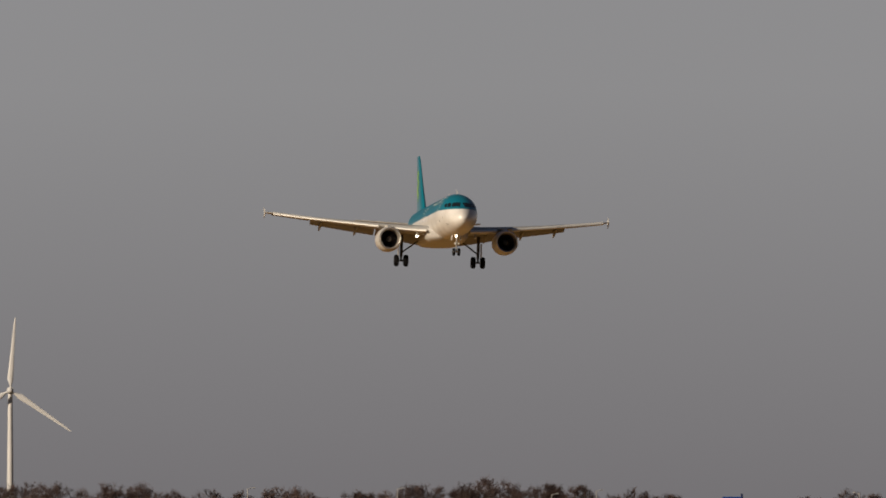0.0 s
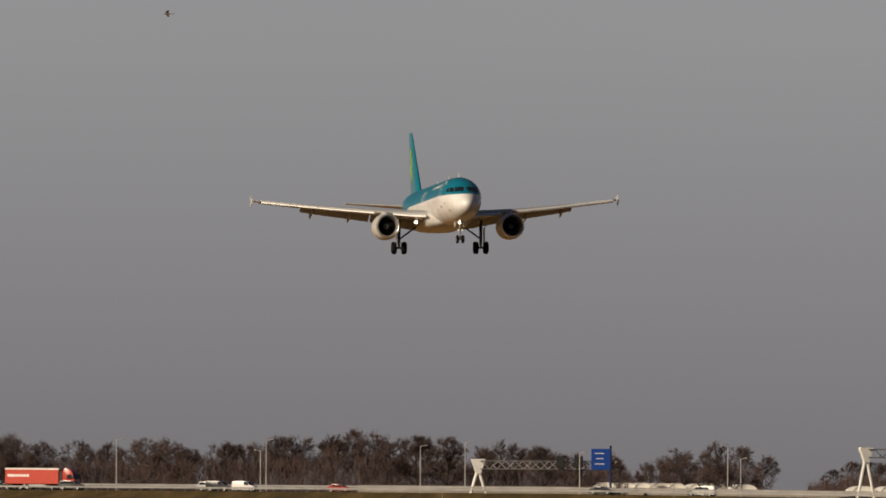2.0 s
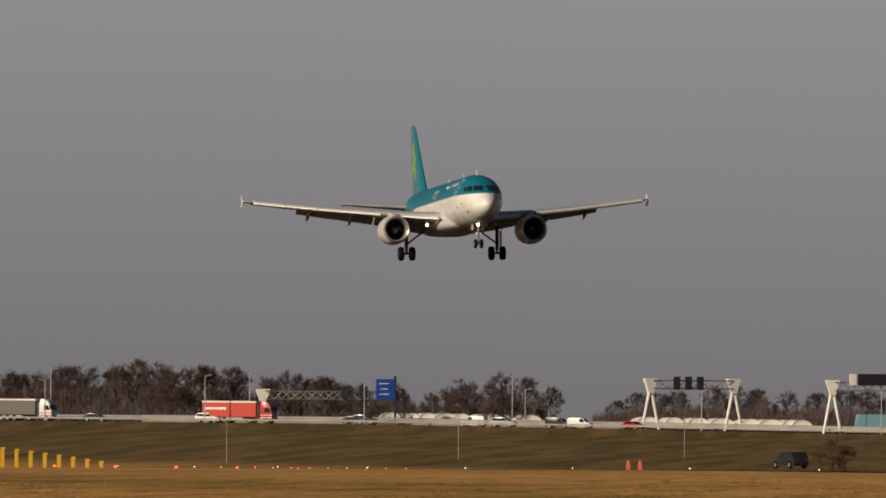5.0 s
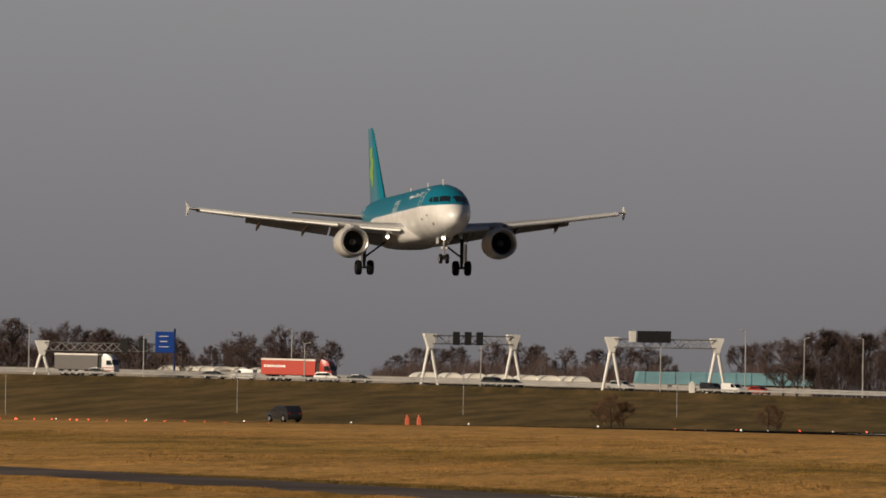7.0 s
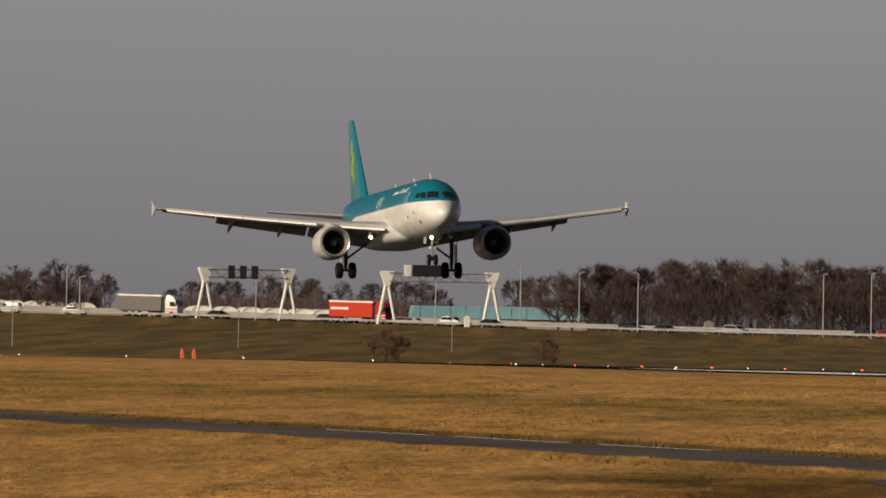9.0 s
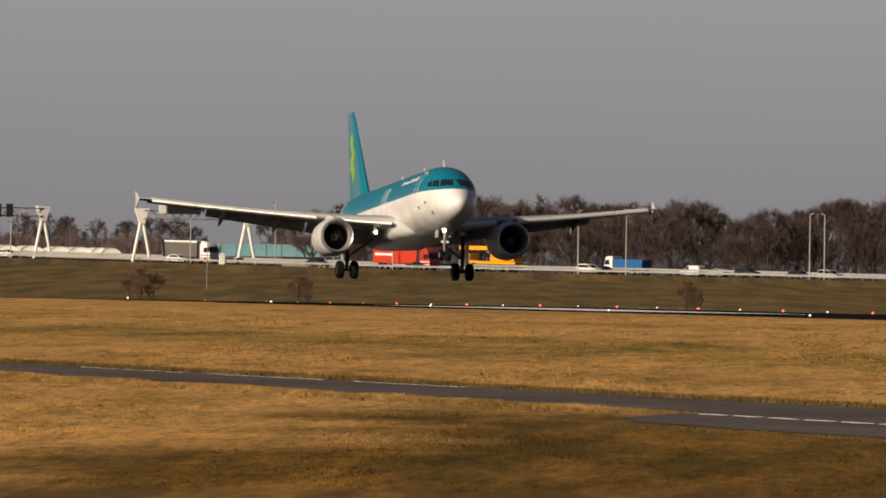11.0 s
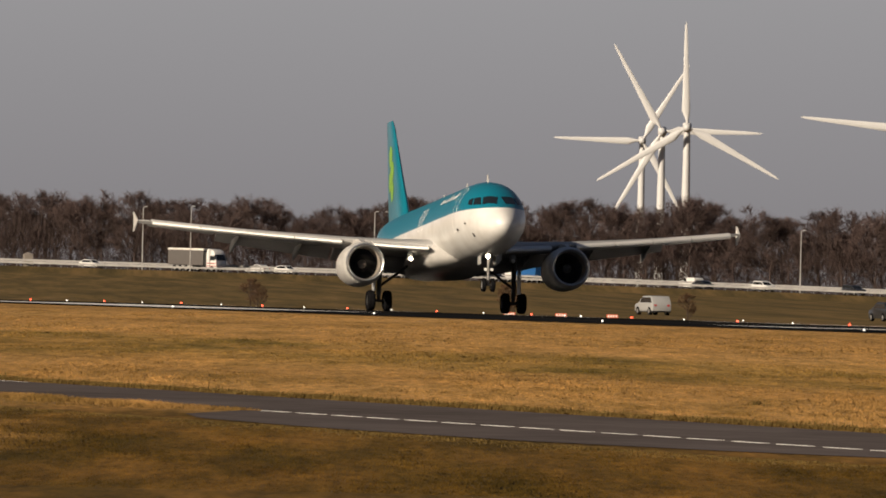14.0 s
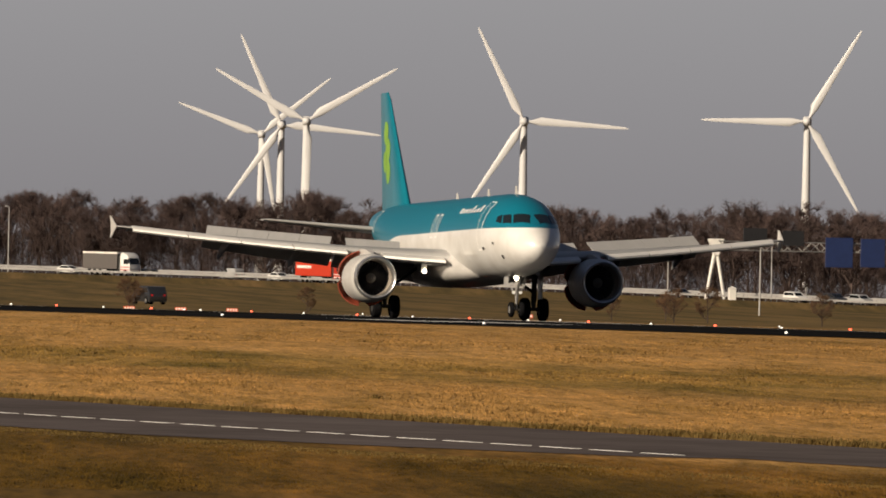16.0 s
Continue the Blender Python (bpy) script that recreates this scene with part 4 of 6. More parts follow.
def build_trees():
    rng = random.Random(21)
    kinds = []
    for k in range(9):
        root = thing("bare_tree", Matrix.Identity(4), "leafless grey-brown tree in a windbreak beyond the motorway", "tree", "windbreak trees")
        for me in bare_tree_meshes(100 + k, 12.0, rng.uniform(0.75, 1.1), 2500, BARK, TWIG):
            ob = new(me.name, me)
            ob.parent = root
        kinds.append(root)
    used = set()
    for row, (off, step, scale) in enumerate(((85, 0.00125, 1.08), (160, 0.00125, 1.10))):
        b = 0.058 + 0.0003 * row
        while b < 0.245:
            b += step * rng.uniform(0.6, 1.5)
            if 0.1207 < b < 0.1226 or 0.1378 < b < 0.1413 or 0.1146 < b < 0.1153:
                continue
            rd, rz = road_at(b)
            low = 0.1215 < b < 0.1435
            dist = rd + off + rng.uniform(-25, 25) + (260 if low else 0)
            if b < 0.121 and row and rng.random() < 0.2:
                continue
            if low and row == 0:
                continue
            base = land_z(b, dist)
            e = (lerp_table(TREE_TOP, b) + (6.0 if b > 0.121 else -4.0)) * scale * rng.uniform(0.84, 1.03)
            top = 2.0 + e * dist / 35000
            h = max(4.0, top - base)
            k = rng.randrange(len(kinds))
            m = Matrix.Translation(polar(b, dist, base)) @ Matrix.Rotation(rng.uniform(0, 6.28), 4, 'Z')
            ob = kinds[k] if k not in used else copy_thing(kinds[k], m)
            if k not in used:
                used.add(k)
                ob.matrix_basis = m
            s = h / 12
            ob.scale = (s * rng.uniform(0.85, 1.15), s * rng.uniform(0.85, 1.15), s)
    # bushes on the slope
    meshes = [bare_tree_meshes(300 + k, 4.0, 1.0, 2600, BARK, BRUSH) for k in range(3)]
    for k, (u, d, h) in enumerate(((-1978, 1800, 3.7), (-1955, 1800, 3.0), (-2000, 1810, 2.8), (-1700, 1720, 2.9), (-1685, 1725, 2.3), (-1013, 1520, 2.6), (-1000, 1525, 2.2), (-556, 1400, 2.5), (-545, 1405, 2.1), (410, 1220, 2.3), (470, 1220, 2.4), (395, 1225, 1.9), (672, 1200, 2.1), (-240, 1350, 2.0), (300, 1250, 1.8))):
        b = 0.19143 + u / 35000
        ob = thing("bare_bush", Matrix.Translation(polar(b, d, land_z(b, d))) @ Matrix.Rotation(k * 1.3, 4, 'Z'), "leafless brown bush on the grass slope", "bush", "slope bushes")
        for me in meshes[k % 3]:
            p = new(me.name, me)
            p.parent = ob
        ob.scale = (h / 4 * 1.1, h / 4 * 1.1, h / 4)
    # undergrowth at the foot of the windbreak
    verts, faces, slots = [], [], []
    for k in range(260000):
        b = rng.uniform(0.060, 0.242)
        if 0.1205 < b < 0.1228 or 0.1376 < b < 0.1415 or 0.1146 < b < 0.1153:
            continue
        dense = b > 0.145
        low = 0.113 < b < 0.145
        rd, rz = road_at(b)
        d = rd + rng.uniform(70, 130) + (250 if low else 0)
        p = polar(b, d, land_z(b, d) - 0.1)
        full = 2.0 + lerp_table(TREE_TOP, b) * d / 35000 - p.z
        hh = full * (0.70 + 0.34 * noise.noise(Vector((b * 1100, 0, 3)))) * (1.12 if dense else 0.90)
        p.z += rng.random() ** 1.25 * hh * 0.9
        hh = rng.uniform(0.9, 2.2)
        a = rng.uniform(0, 6.28)
        q = p + Vector((rng.gauss(0, 0.5), rng.gauss(0, 0.5), hh))
        w = rng.uniform(0.02, 0.05)
        i = len(verts)
        verts.extend([p + Vector((w * math.cos(a), w * math.sin(a), 0)), p - Vector((w * math.cos(a), w * math.sin(a), 0)), q])
        faces.append((i, i + 1, i + 2))
        # dense stretches take the twig colour with self-shade in it
        slots.append(1 if dense else 0)
    me = bpy.data.meshes.new("undergrowth")
    me.from_pydata(verts, [], faces)
    me.materials.append(TWIG)
    me.materials.append(SHADED_TWIG)
    me.polygons.foreach_set("material_index", slots)
    tagged(new("undergrowth", me), "dense brown leafless undergrowth below the trees", "undergrowth", kind="stuff")


build_trees()


# ---------------------------------------------------------------- wind turbines
ROTORS = []


def turbine(u, e, dist, radius, angle, rate, label):
    b = 0.19143 + u / 35000
    hub = 2.0 + e * dist / 35000
    g = land_z(b, dist)
    t = thing("wind_turbine", Matrix.Translation(polar(b, dist, g)) @ pose(0, 0, 0, 0, 0, -math.degrees(b)), label, "wind turbine", "wind turbines")
    hz = hub - g
    k = radius / 26.0
    bm = bmesh.new()
    loft(bm, [[(r * math.cos(a), r * math.sin(a) + 1.2 * k, z) for a in (2 * math.pi * j / 20 for j in range(20))] for z, r in ((-0.5, 1.40 * k), (hz * 0.5, 1.10 * k), (hz - 1.0 * k, 0.80 * k))])
    smooth(part("tower", bm, TURBINE, t))
    bm = bmesh.new()
    box(bm, 0, 1.9 * k, hz + 0.1, 2.2 * k, 5.6 * k, 2.2 * k, bevel=0.4 * k)
    part("nacelle", bm, TURBINE, t)
    rotor = new("rotor")
    rotor.parent = t
    bm = bmesh.new()
    bmesh.ops.create_uvsphere(bm, u_segments=16, v_segments=8, radius=1.05 * k)
    bmesh.ops.scale(bm, vec=(1, 1.3, 1), verts=bm.verts)
    smooth(part("hub", bm, TURBINE, rotor))
    for j in range(3):
        bm = bmesh.new()
        rings = []
        for f, c, th in ((0.02, 0.42, 0.40), (0.07, 0.50, 0.40), (0.16, 1.35, 0.30), (0.30, 1.15, 0.22), (0.55, 0.85, 0.14), (0.80, 0.60, 0.09), (0.96, 0.36, 0.05), (1.0, 0.10, 0.02)):
            z = f * radius
            off = -0.25 * c if f > 0.1 else 0
            rings.append([((math.cos(a) * c + off) * k * 0.78, math.sin(a) * th * k, z) for a in (2 * math.pi * q / 10 for q in range(10))])
        loft(bm, rings)
        smooth(part("blade", bm, TURBINE, rotor, m=Matrix.Rotation(-2 * math.pi * j / 3, 4, 'Y')))
    ROTORS.append((rotor, Vector((0, -2.1 * k, hz)), angle, rate))


# angle: the first blade's at the end of the clip, counter-clockwise from the right
for row in ((-247, 270, 4700, 25.0, 31, -90.3, "white three-bladed wind turbine turning beyond the trees"), (-291, 262, 4860, 24.5, 115, -62.4, "white wind turbine in a close cluster"), (-326, 245, 4890, 22.0, 40, -69.5, "white wind turbine in a close cluster"),
            (138, 277, 4720, 25.0, 117, -89, "white three-bladed wind turbine turning beyond the trees"), (639, 287, 4760, 25.5, 60, -89, "white three-bladed wind turbine turning beyond the trees"), (-4047, 288, 4850, 18.0, 86 - 110 * 16, -110, "white wind turbine standing apart behind the trees")):
    turbine(*row)

# ---------------------------------------------------------------- airliner
# axes: x forward, y to its left, z up; origin on the ground below the main wheels
NOSE = 17.71
FUSE = [(0, 0.04, 3.40, 3.32), (0.1, 0.3, 3.66, 3.08), (0.35, 0.6, 3.96, 2.82), (0.8, 0.92, 4.30, 2.58), (1.4, 1.2, 4.62, 2.38), (1.9, 1.38, 4.90, 2.27), (2.5, 1.55, 5.30, 2.16), (3.1, 1.69, 5.62, 2.08),
        (4, 1.84, 5.90, 2.00), (5.2, 1.94, 6.04, 1.95), (6.6, 1.975, 6.08, 1.93), (10, 1.975, 6.08, 1.93), (15, 1.975, 6.08, 1.93), (20, 1.975, 6.08, 1.93), (23.5, 1.975, 6.08, 1.94), (26, 1.93, 6.08, 2.18),
        (28.5, 1.78, 6.07, 2.66), (31, 1.5, 6.04, 3.31), (33, 1.18, 5.96, 3.86), (35, 0.82, 5.84, 4.38), (36.6, 0.48, 5.62, 4.78), (37.4, 0.24, 5.44, 5.00), (37.57, 0.1, 5.32, 5.12)]


def fuse_at(xn):
    cols = list(zip(*FUSE))
    return tuple(float(np.interp(xn, cols[0], cols[k])) for k in (1, 2, 3))


def fuse_point(xn, an, grow=0.0):
    """A point of the skin: xn from the nose, an from the top, positive to the plane's left."""
    w, top, bot = fuse_at(xn)
    zc, hh = (top + bot) / 2, (top - bot) / 2
    return Vector((NOSE - xn, (w + grow) * math.sin(an), zc + (hh + grow) * math.cos(an)))


def patch(bm, xs, ans, grow=0.012):
    """A sheet laid on the fuselage skin. xs, ans: its corners in order."""
    n = 6
    g = []
    for i in range(n + 1):
        row = []
        for j in range(n + 1):
            s, t = i / n, j / n
            x = (xs[0] * (1 - s) + xs[1] * s) * (1 - t) + (xs[3] * (1 - s) + xs[2] * s) * t
            a = (ans[0] * (1 - s) + ans[1] * s) * (1 - t) + (ans[3] * (1 - s) + ans[2] * s) * t
            row.append(bm.verts.new(fuse_point(x, a, grow)))
        g.append(row)
    for i in range(n):
        for j in range(n):
            bm.faces.new((g[i][j], g[i + 1][j], g[i + 1][j + 1], g[i][j + 1]))


def airfoil(c, t, camber=0.02):
    """Ring of (back from the leading edge, up)."""
    pts = []
    xs = [0, 0.012, 0.05, 0.12, 0.25, 0.4, 0.6, 0.8, 1.0]

    def half(x):
        return t / 0.2 * (0.2969 * math.sqrt(x) - 0.126 * x - 0.3516 * x * x + 0.2843 * x ** 3 - 0.1036 * x ** 4)
    for x in xs:
        pts.append((x * c, (half(x) + camber * 4 * x * (1 - x)) * c))
    for x in reversed(xs[1:-1]):
        pts.append((x * c, (-half(x) + camber * 4 * x * (1 - x)) * c))
    return pts


WING_ROWS = [(0.6, 6.6, -1.2, 2.86, 0.15), (1.9, 5.9, -1.2, 2.97, 0.145), (4.0, 4.85, -1.15, 3.15, 0.13), (6.4, 3.6, -0.95, 3.42, 0.12), (10, 1.75, -1.85, 3.83, 0.11), (13.5, -0.05, -2.6, 4.27, 0.10), (16.6, -1.65, -3.25, 4.69, 0.09), (16.95, -2.1, -3.3, 4.74, 0.07)]


def wing_at(y):
    cols = list(zip(*WING_ROWS))
    return tuple(float(np.interp(y, cols[0], cols[k])) for k in (1, 2, 3, 4))


def wing_panel(bm, y0, y1, f0, f1, s, up0, up1, thick, n=5):
    """A slab over the wing's chord between fractions f0 and f1."""
    top, bot = [], []
    rings = []
    for i in range(n + 1):
        y = y0 + (y1 - y0) * i / n
        le, te, z, t = wing_at(y)
        c = le - te
        xa, xb = le - f0 * c, le - f1 * c
        rings.append([(xa, s * y, z + up0), (xb, s * y, z + up1), (xb, s * y, z + up1 - thick * 0.3), (xa, s * y, z + up0 - thick)])
    loft(bm, rings)


SPOILERS, REVERSERS, MAIN_GEAR, WINGS = [], [], [], []


def hinge_basis(p0, p1):
    """Axes at p0 with x along the hinge line."""
    x = (Vector(p1) - Vector(p0)).normalized()
    z = Vector((0, 0, 1))
    y = z.cross(x).normalized()
    z = x.cross(y)
    m = Matrix((x, y, z)).transposed().to_4x4()
    m.translation = Vector(p0)
    return m


def wheel(bm_parent, x, y, r, w, rim_label=True):
    tyre = bmesh.new()
    prof = [(-w / 2, r * 0.55), (-w / 2, r * 0.86), (-w * 0.36, r * 0.97), (0, r), (w * 0.36, r * 0.97), (w / 2, r * 0.86), (w / 2, r * 0.55), (-w / 2, r * 0.55)]
    rings = [[(x + rr * math.cos(a), y + yy, r + rr * math.sin(a)) for a in (2 * math.pi * k / 28 for k in range(28))] for yy, rr in prof]
    loft(tyre, rings, False)
    t = smooth(part("tyre", tyre, RUBBER, bm_parent))
    rim = bmesh.new()
    rings = [[(x + rr * math.cos(a), y + yy, r + rr * math.sin(a)) for a in (2 * math.pi * k / 20 for k in range(20))] for yy, rr in ((-w * 0.3, 0.02), (-w * 0.25, r * 0.3), (-w * 0.42, r * 0.55), (w * 0.42, r * 0.55), (w * 0.25, r * 0.3), (w * 0.3, 0.02))]
    loft(rim, rings)
    part("rim", rim, DARK_GEAR if r > 0.5 else GEAR, bm_parent)


def build_airliner():
    A = thing("airliner", Matrix.Identity(4), "teal and white twin-engined airliner landing with gear and flaps down", "airliner")
    # fuselage
    bm = bmesh.new()
    seg = 48
    xs = sorted(set([r[0] for r in FUSE] + [0.2, 0.55, 1.1, 1.65, 2.2, 2.8, 3.5, 4.6]))
    rings = []
    for xn in xs:
        rings.append([fuse_point(xn, 2 * math.pi * k / seg) for k in range(seg)])
    loft(bm, rings)
    body = smooth(part("fuselage", bm, LIVERY, A, "white belly and teal crown, glossy paint"), 60)
    # belly fairing
    bm = bmesh.new()
    rings = []
    for x, w, z0, z1 in ((8.6, 0.3, 2.3, 2.7), (7.4, 1.4, 1.93, 3.1), (5.8, 2.05, 1.76, 3.45), (3, 2.25, 1.69, 3.55), (-2, 2.25, 1.69, 3.5), (-4, 1.8, 1.82, 3.0), (-6, 0.8, 2.0, 2.5)):
        zc, hh = (z0 + z1) / 2, (z1 - z0) / 2
        rings.append([(x, w * math.copysign(abs(math.cos(a)) ** 0.7, math.cos(a)), zc + hh * math.copysign(abs(math.sin(a)) ** 0.7, math.sin(a))) for a in (2 * math.pi * k / 24 for k in range(24))])
    loft(bm, rings)
    smooth(part("belly_fairing", bm, COWL, A), 60)
    # cockpit windows: sill and head lie level all round the nose
    for s in (1, -1):
        for sill0, head0, head1, sill1, drop in ((1.26, 1.97, 2.34, 1.86, 0.0), (1.95, 2.42, 2.84, 2.50, 0.02), (2.58, 2.94, 3.22, 3.12, 0.10)):
            bm = bmesh.new()
            ans = []
            for xn, z in ((sill0, 4.52), (head0, 4.95), (head1, 4.95 - drop), (sill1, 4.52 + drop)):
                w, top, bot = fuse_at(xn)
                ans.append(s * max(0.055, math.acos(min(1.0, (z - (top + bot) / 2) / ((top - bot) / 2)))))
            patch(bm, (sill0, head0, head1, sill1), ans, 0.018)
            part("cockpit_window", bm, GLASS, body)
    # cabin door outlines in white, titles as bars
    for s in (1, -1):
        for xd, a0, a1, wd in ((5.1, 0.62, 1.95, 0.82), (14.6, 0.95, 1.55, 0.5), (15.6, 0.95, 1.55, 0.5), (31.2, 0.70, 1.60, 0.75)):
            bm = bmesh.new()
            for xa, xb, aa, ab in ((xd - wd / 2, xd - wd / 2 + 0.07, a0, a1), (xd + wd / 2 - 0.07, xd + wd / 2, a0, a1), (xd - wd / 2, xd + wd / 2, a0, a0 + 0.035), (xd - wd / 2, xd + wd / 2, a1 - 0.035, a1)):
                patch(bm, (xa, xb, xb, xa), (s * aa, s * aa, s * ab, s * ab), 0.010)
            part("door_outline", bm, PAINT, body)
        for k in range(8):
            xa = 6.1 + 0.62 * k
            hgt = (0.22, 0.12, 0.10, 0.22, 0.12, 0.11, 0.12, 0.16)[k]
            bm = bmesh.new()
            patch(bm, (xa, xa + 0.30, xa + 0.30, xa), (s * (0.98 - hgt), s * (0.98 - hgt), s * 0.98, s * 0.98), 0.010)
            part("title_bar", bm, PAINT, body)
        bm = bmesh.new()
        patch(bm, (4.4, 4.75, 4.75, 4.4), (s * 1.86, s * 1.86, s * 1.93, s * 1.93), 0.02)
        patch(bm, (3.0, 3.2, 3.2, 3.0), (s * 1.70, s * 1.70, s * 1.76, s * 1.76), 0.02)
        patch(bm, (2.3, 2.5, 2.5, 2.3), (s * 2.05, s * 2.05, s * 2.2, s * 2.2), 0.02)
        part("probe_plate", bm, DARK_GEAR, body)
    for xn, an, h in ((5.4, 0, 0.42), (11.5, 0, 0.36), (18.5, 0, 0.30)):
        bm = bmesh.new()
        p = fuse_point(xn, an)
        loft(bm, [[(p.x + 0.25, 0.03, p.z - 0.05), (p.x - 0.25, 0.03, p.z - 0.05), (p.x - 0.25, -0.03, p.z - 0.05), (p.x + 0.25, -0.03, p.z - 0.05)],
                  [(p.x + 0.02, 0.015, p.z + h), (p.x - 0.2, 0.015, p.z + h), (p.x - 0.2, -0.015, p.z + h), (p.x + 0.02, -0.015, p.z + h)]])
        part("antenna", bm, COWL, body)
    # fin and rudder
    bm = bmesh.new()
    rings = []
    for z, le, te, t in ((5.5, -11.0, -18.0, 0.10), (6.1, -11.9, -18.05, 0.10), (8.5, -14.0, -18.35, 0.095), (11.4, -16.45, -18.75, 0.09), (11.82, -17.0, -18.8, 0.06)):
        rings.append([(le - x, zz, z) for x, zz in airfoil(le - te, t, 0)])
    loft(bm, rings)
    fin = smooth(part("tail_fin", bm, TEAL, A), 50)
    for s in (1, -1):
        bm = bmesh.new()
        # three round leaves and a stalk on the fin's side
        for cx, cz, r in ((-16.15, 8.85, 0.62), (-16.75, 9.75, 0.60), (-15.9, 7.75, 0.60), (-16.9, 8.3, 0.55)):
            vs = []
            for k in range(20):
                a = 2 * math.pi * k / 20
                x, z = cx + r * math.cos(a), cz + r * math.sin(a)
                le = float(np.interp(z, [5.5, 6.1, 8.5, 11.3], [-11, -11.9, -14.0, -16.45]))
                te = float(np.interp(z, [5.5, 6.1, 8.5, 11.3], [-18, -18.05, -18.35, -18.75]))
                c = le - te
                f = min(max((le - x) / c, 0.02), 0.98)
                half = 0.095 / 0.2 * (0.2969 * math.sqrt(f) - 0.126 * f - 0.3516 * f * f + 0.2843 * f ** 3 - 0.1036 * f ** 4) * c
                vs.append(bm.verts.new((x, s * (half + 0.012 + 0.003 * len(bm.faces)), z)))
            bm.faces.new(vs)
        part("leaf_emblem", bm, SHAMROCK, fin)
    # tailplane
    for s in (1, -1):
        bm = bmesh.new()
        rings = []
        for y, le, te, z, t in ((0.5, -13.6, -17.9, 4.78, 0.09), (1.2, -14.1, -17.95, 4.84, 0.09), (6.1, -16.9, -18.6, 5.27, 0.08), (6.25, -17.2, -18.6, 5.29, 0.05)):
            rings.append([(le - x, s * y, z + zz) for x, zz in airfoil(le - te, t, -0.01)])
        loft(bm, rings)
        smooth(part("tailplane", bm, WING, A), 50)
    # wings
    for s in (1, -1):
        bm = bmesh.new()
        rings = []
        for y, le, te, z, t in WING_ROWS:
            c = (le - te) * 0.88
            rings.append([(le - x, s * y, z + zz - 0.03 * x) for x, zz in airfoil(c, t)])
        loft(bm, rings)
        wing = smooth(part("wing", bm, WING, A), 50)
        WINGS.append((wing, s))
        for y0, y1 in ((2.2, 5.0), (6.6, 9.0), (9.04, 11.4), (11.44, 13.8), (13.84, 16.3)):
            bm = bmesh.new()
            rings = []
            for i in range(4):
                y = y0 + (y1 - y0) * i / 3
                le, te, z, t = wing_at(y)
                c = (le - te) * 0.17 + 0.12
                # the slat stands forward of the wing and droops
                arc = [(0.30 * c, -0.36), (0.62 * c, -0.27), (0.60 * c, -0.16), (0.34 * c, -0.07), (-0.15 * c, 0.06), (-0.70 * c, 0.14), (-0.70 * c, 0.09), (-0.10 * c, -0.05), (0.20 * c, -0.18)]
                rings.append([(le + x, s * y, z + zz * (0.5 + c * 0.45) + 0.03) for x, zz in arc])
            loft(bm, rings)
            smooth(part("slat", bm, SLAT, wing), 50)
        for y0, y1 in ((2.0, 6.3), (6.45, 12.6)):
            bm = bmesh.new()
            rings = []
            for i in range(4):
                y = y0 + (y1 - y0) * i / 3
                le, te, z, t = wing_at(y)
                c = (le - te) * 0.25
                x0, z0 = te + (le - te) * 0.13, z - 0.06
                rings.append([(x0 - x * math.cos(0.6) - zz * math.sin(0.6), s * y, z0 - x * math.sin(0.6) + zz * math.cos(0.6)) for x, zz in airfoil(c, 0.13)])
            loft(bm, rings)
            smooth(part("flap", bm, FLAP, wing), 50)
        bm = bmesh.new()
        wing_panel(bm, 12.7, 16.3, 0.86, 1.0, s, 0.03, -0.10, 0.10)
        part("aileron", bm, FLAP, wing)
        for y in (4.6, 8.2, 11.6):
            le, te, z, t = wing_at(y)
            bm = bmesh.new()
            rings = []
            for f, r, dz in ((0, 0.03, -0.22), (0.25, 0.15, -0.30), (0.55, 0.21, -0.42), (0.8, 0.17, -0.68), (1, 0.03, -0.92)):
                x = te + 1.7 - 2.9 * f
                rings.append([(x, s * y + r * 0.7 * math.cos(a), z + dz + r * math.sin(a)) for a in (2 * math.pi * k / 10 for k in range(10))])
            loft(bm, rings)
            smooth(part("flap_track_fairing", bm, FLAP, wing))
        # wingtip fence
        bm = bmesh.new()
        y = 16.95
        fence = [(-2.1, 4.72), (-3.25, 5.28), (-3.45, 5.28), (-3.25, 4.76), (-3.4, 4.22), (-3.2, 4.20)]
        loft(bm, [[(x, s * (y + dy + 0.10 * abs(z - 4.74)), z) for x, z in fence] for dy in (0.0, 0.05)])
        part("wingtip_fence", bm, COWL, wing)
        # spoilers, each hinged at its front edge
        for y0, y1 in ((3.2, 5.9), (6.7, 8.18), (8.18, 9.66), (9.66, 11.14), (11.14, 12.6)):
            pts = []
            for y in (y0, y1):
                le, te, z, t = wing_at(y)
                pts.append(Vector((le - 0.70 * (le - te), s * y, z + 0.055 * (le - te) + 0.02)))
            base = hinge_basis(pts[0], pts[1])
            L = (pts[1] - pts[0]).length
            c = 0.80
            bm = bmesh.new()
            sg = 1 if base.to_3x3().col[1].x < 0 else -1
            loft(bm, [[(x, 0, 0.0), (x, sg * c, -0.05), (x, sg * c, -0.08), (x, 0, -0.05)] for x in (0.008, L - 0.008)])
            sp = part("spoiler", bm, WING, wing, m=base)
            SPOILERS.append((sp, base, sg))
        # engine
        ey, ez = s * 5.75, 1.93
        eng = new("engine")
        eng.parent = A
        eng.location = (0, ey, ez)
        bm = bmesh.new()
        lathe(bm, [(6.62, 1.00), (6.50, 1.08), (6.1, 1.17), (5.4, 1.21), (4.6, 1.20), (4.05, 1.16)], 48)
        lathe(bm, [(3.18, 1.04), (2.7, 0.93), (2.68, 0.88), (3.18, 0.96)], 48)
        smooth(part("cowl", bm, COWL, eng), 50)
        bm = bmesh.new()
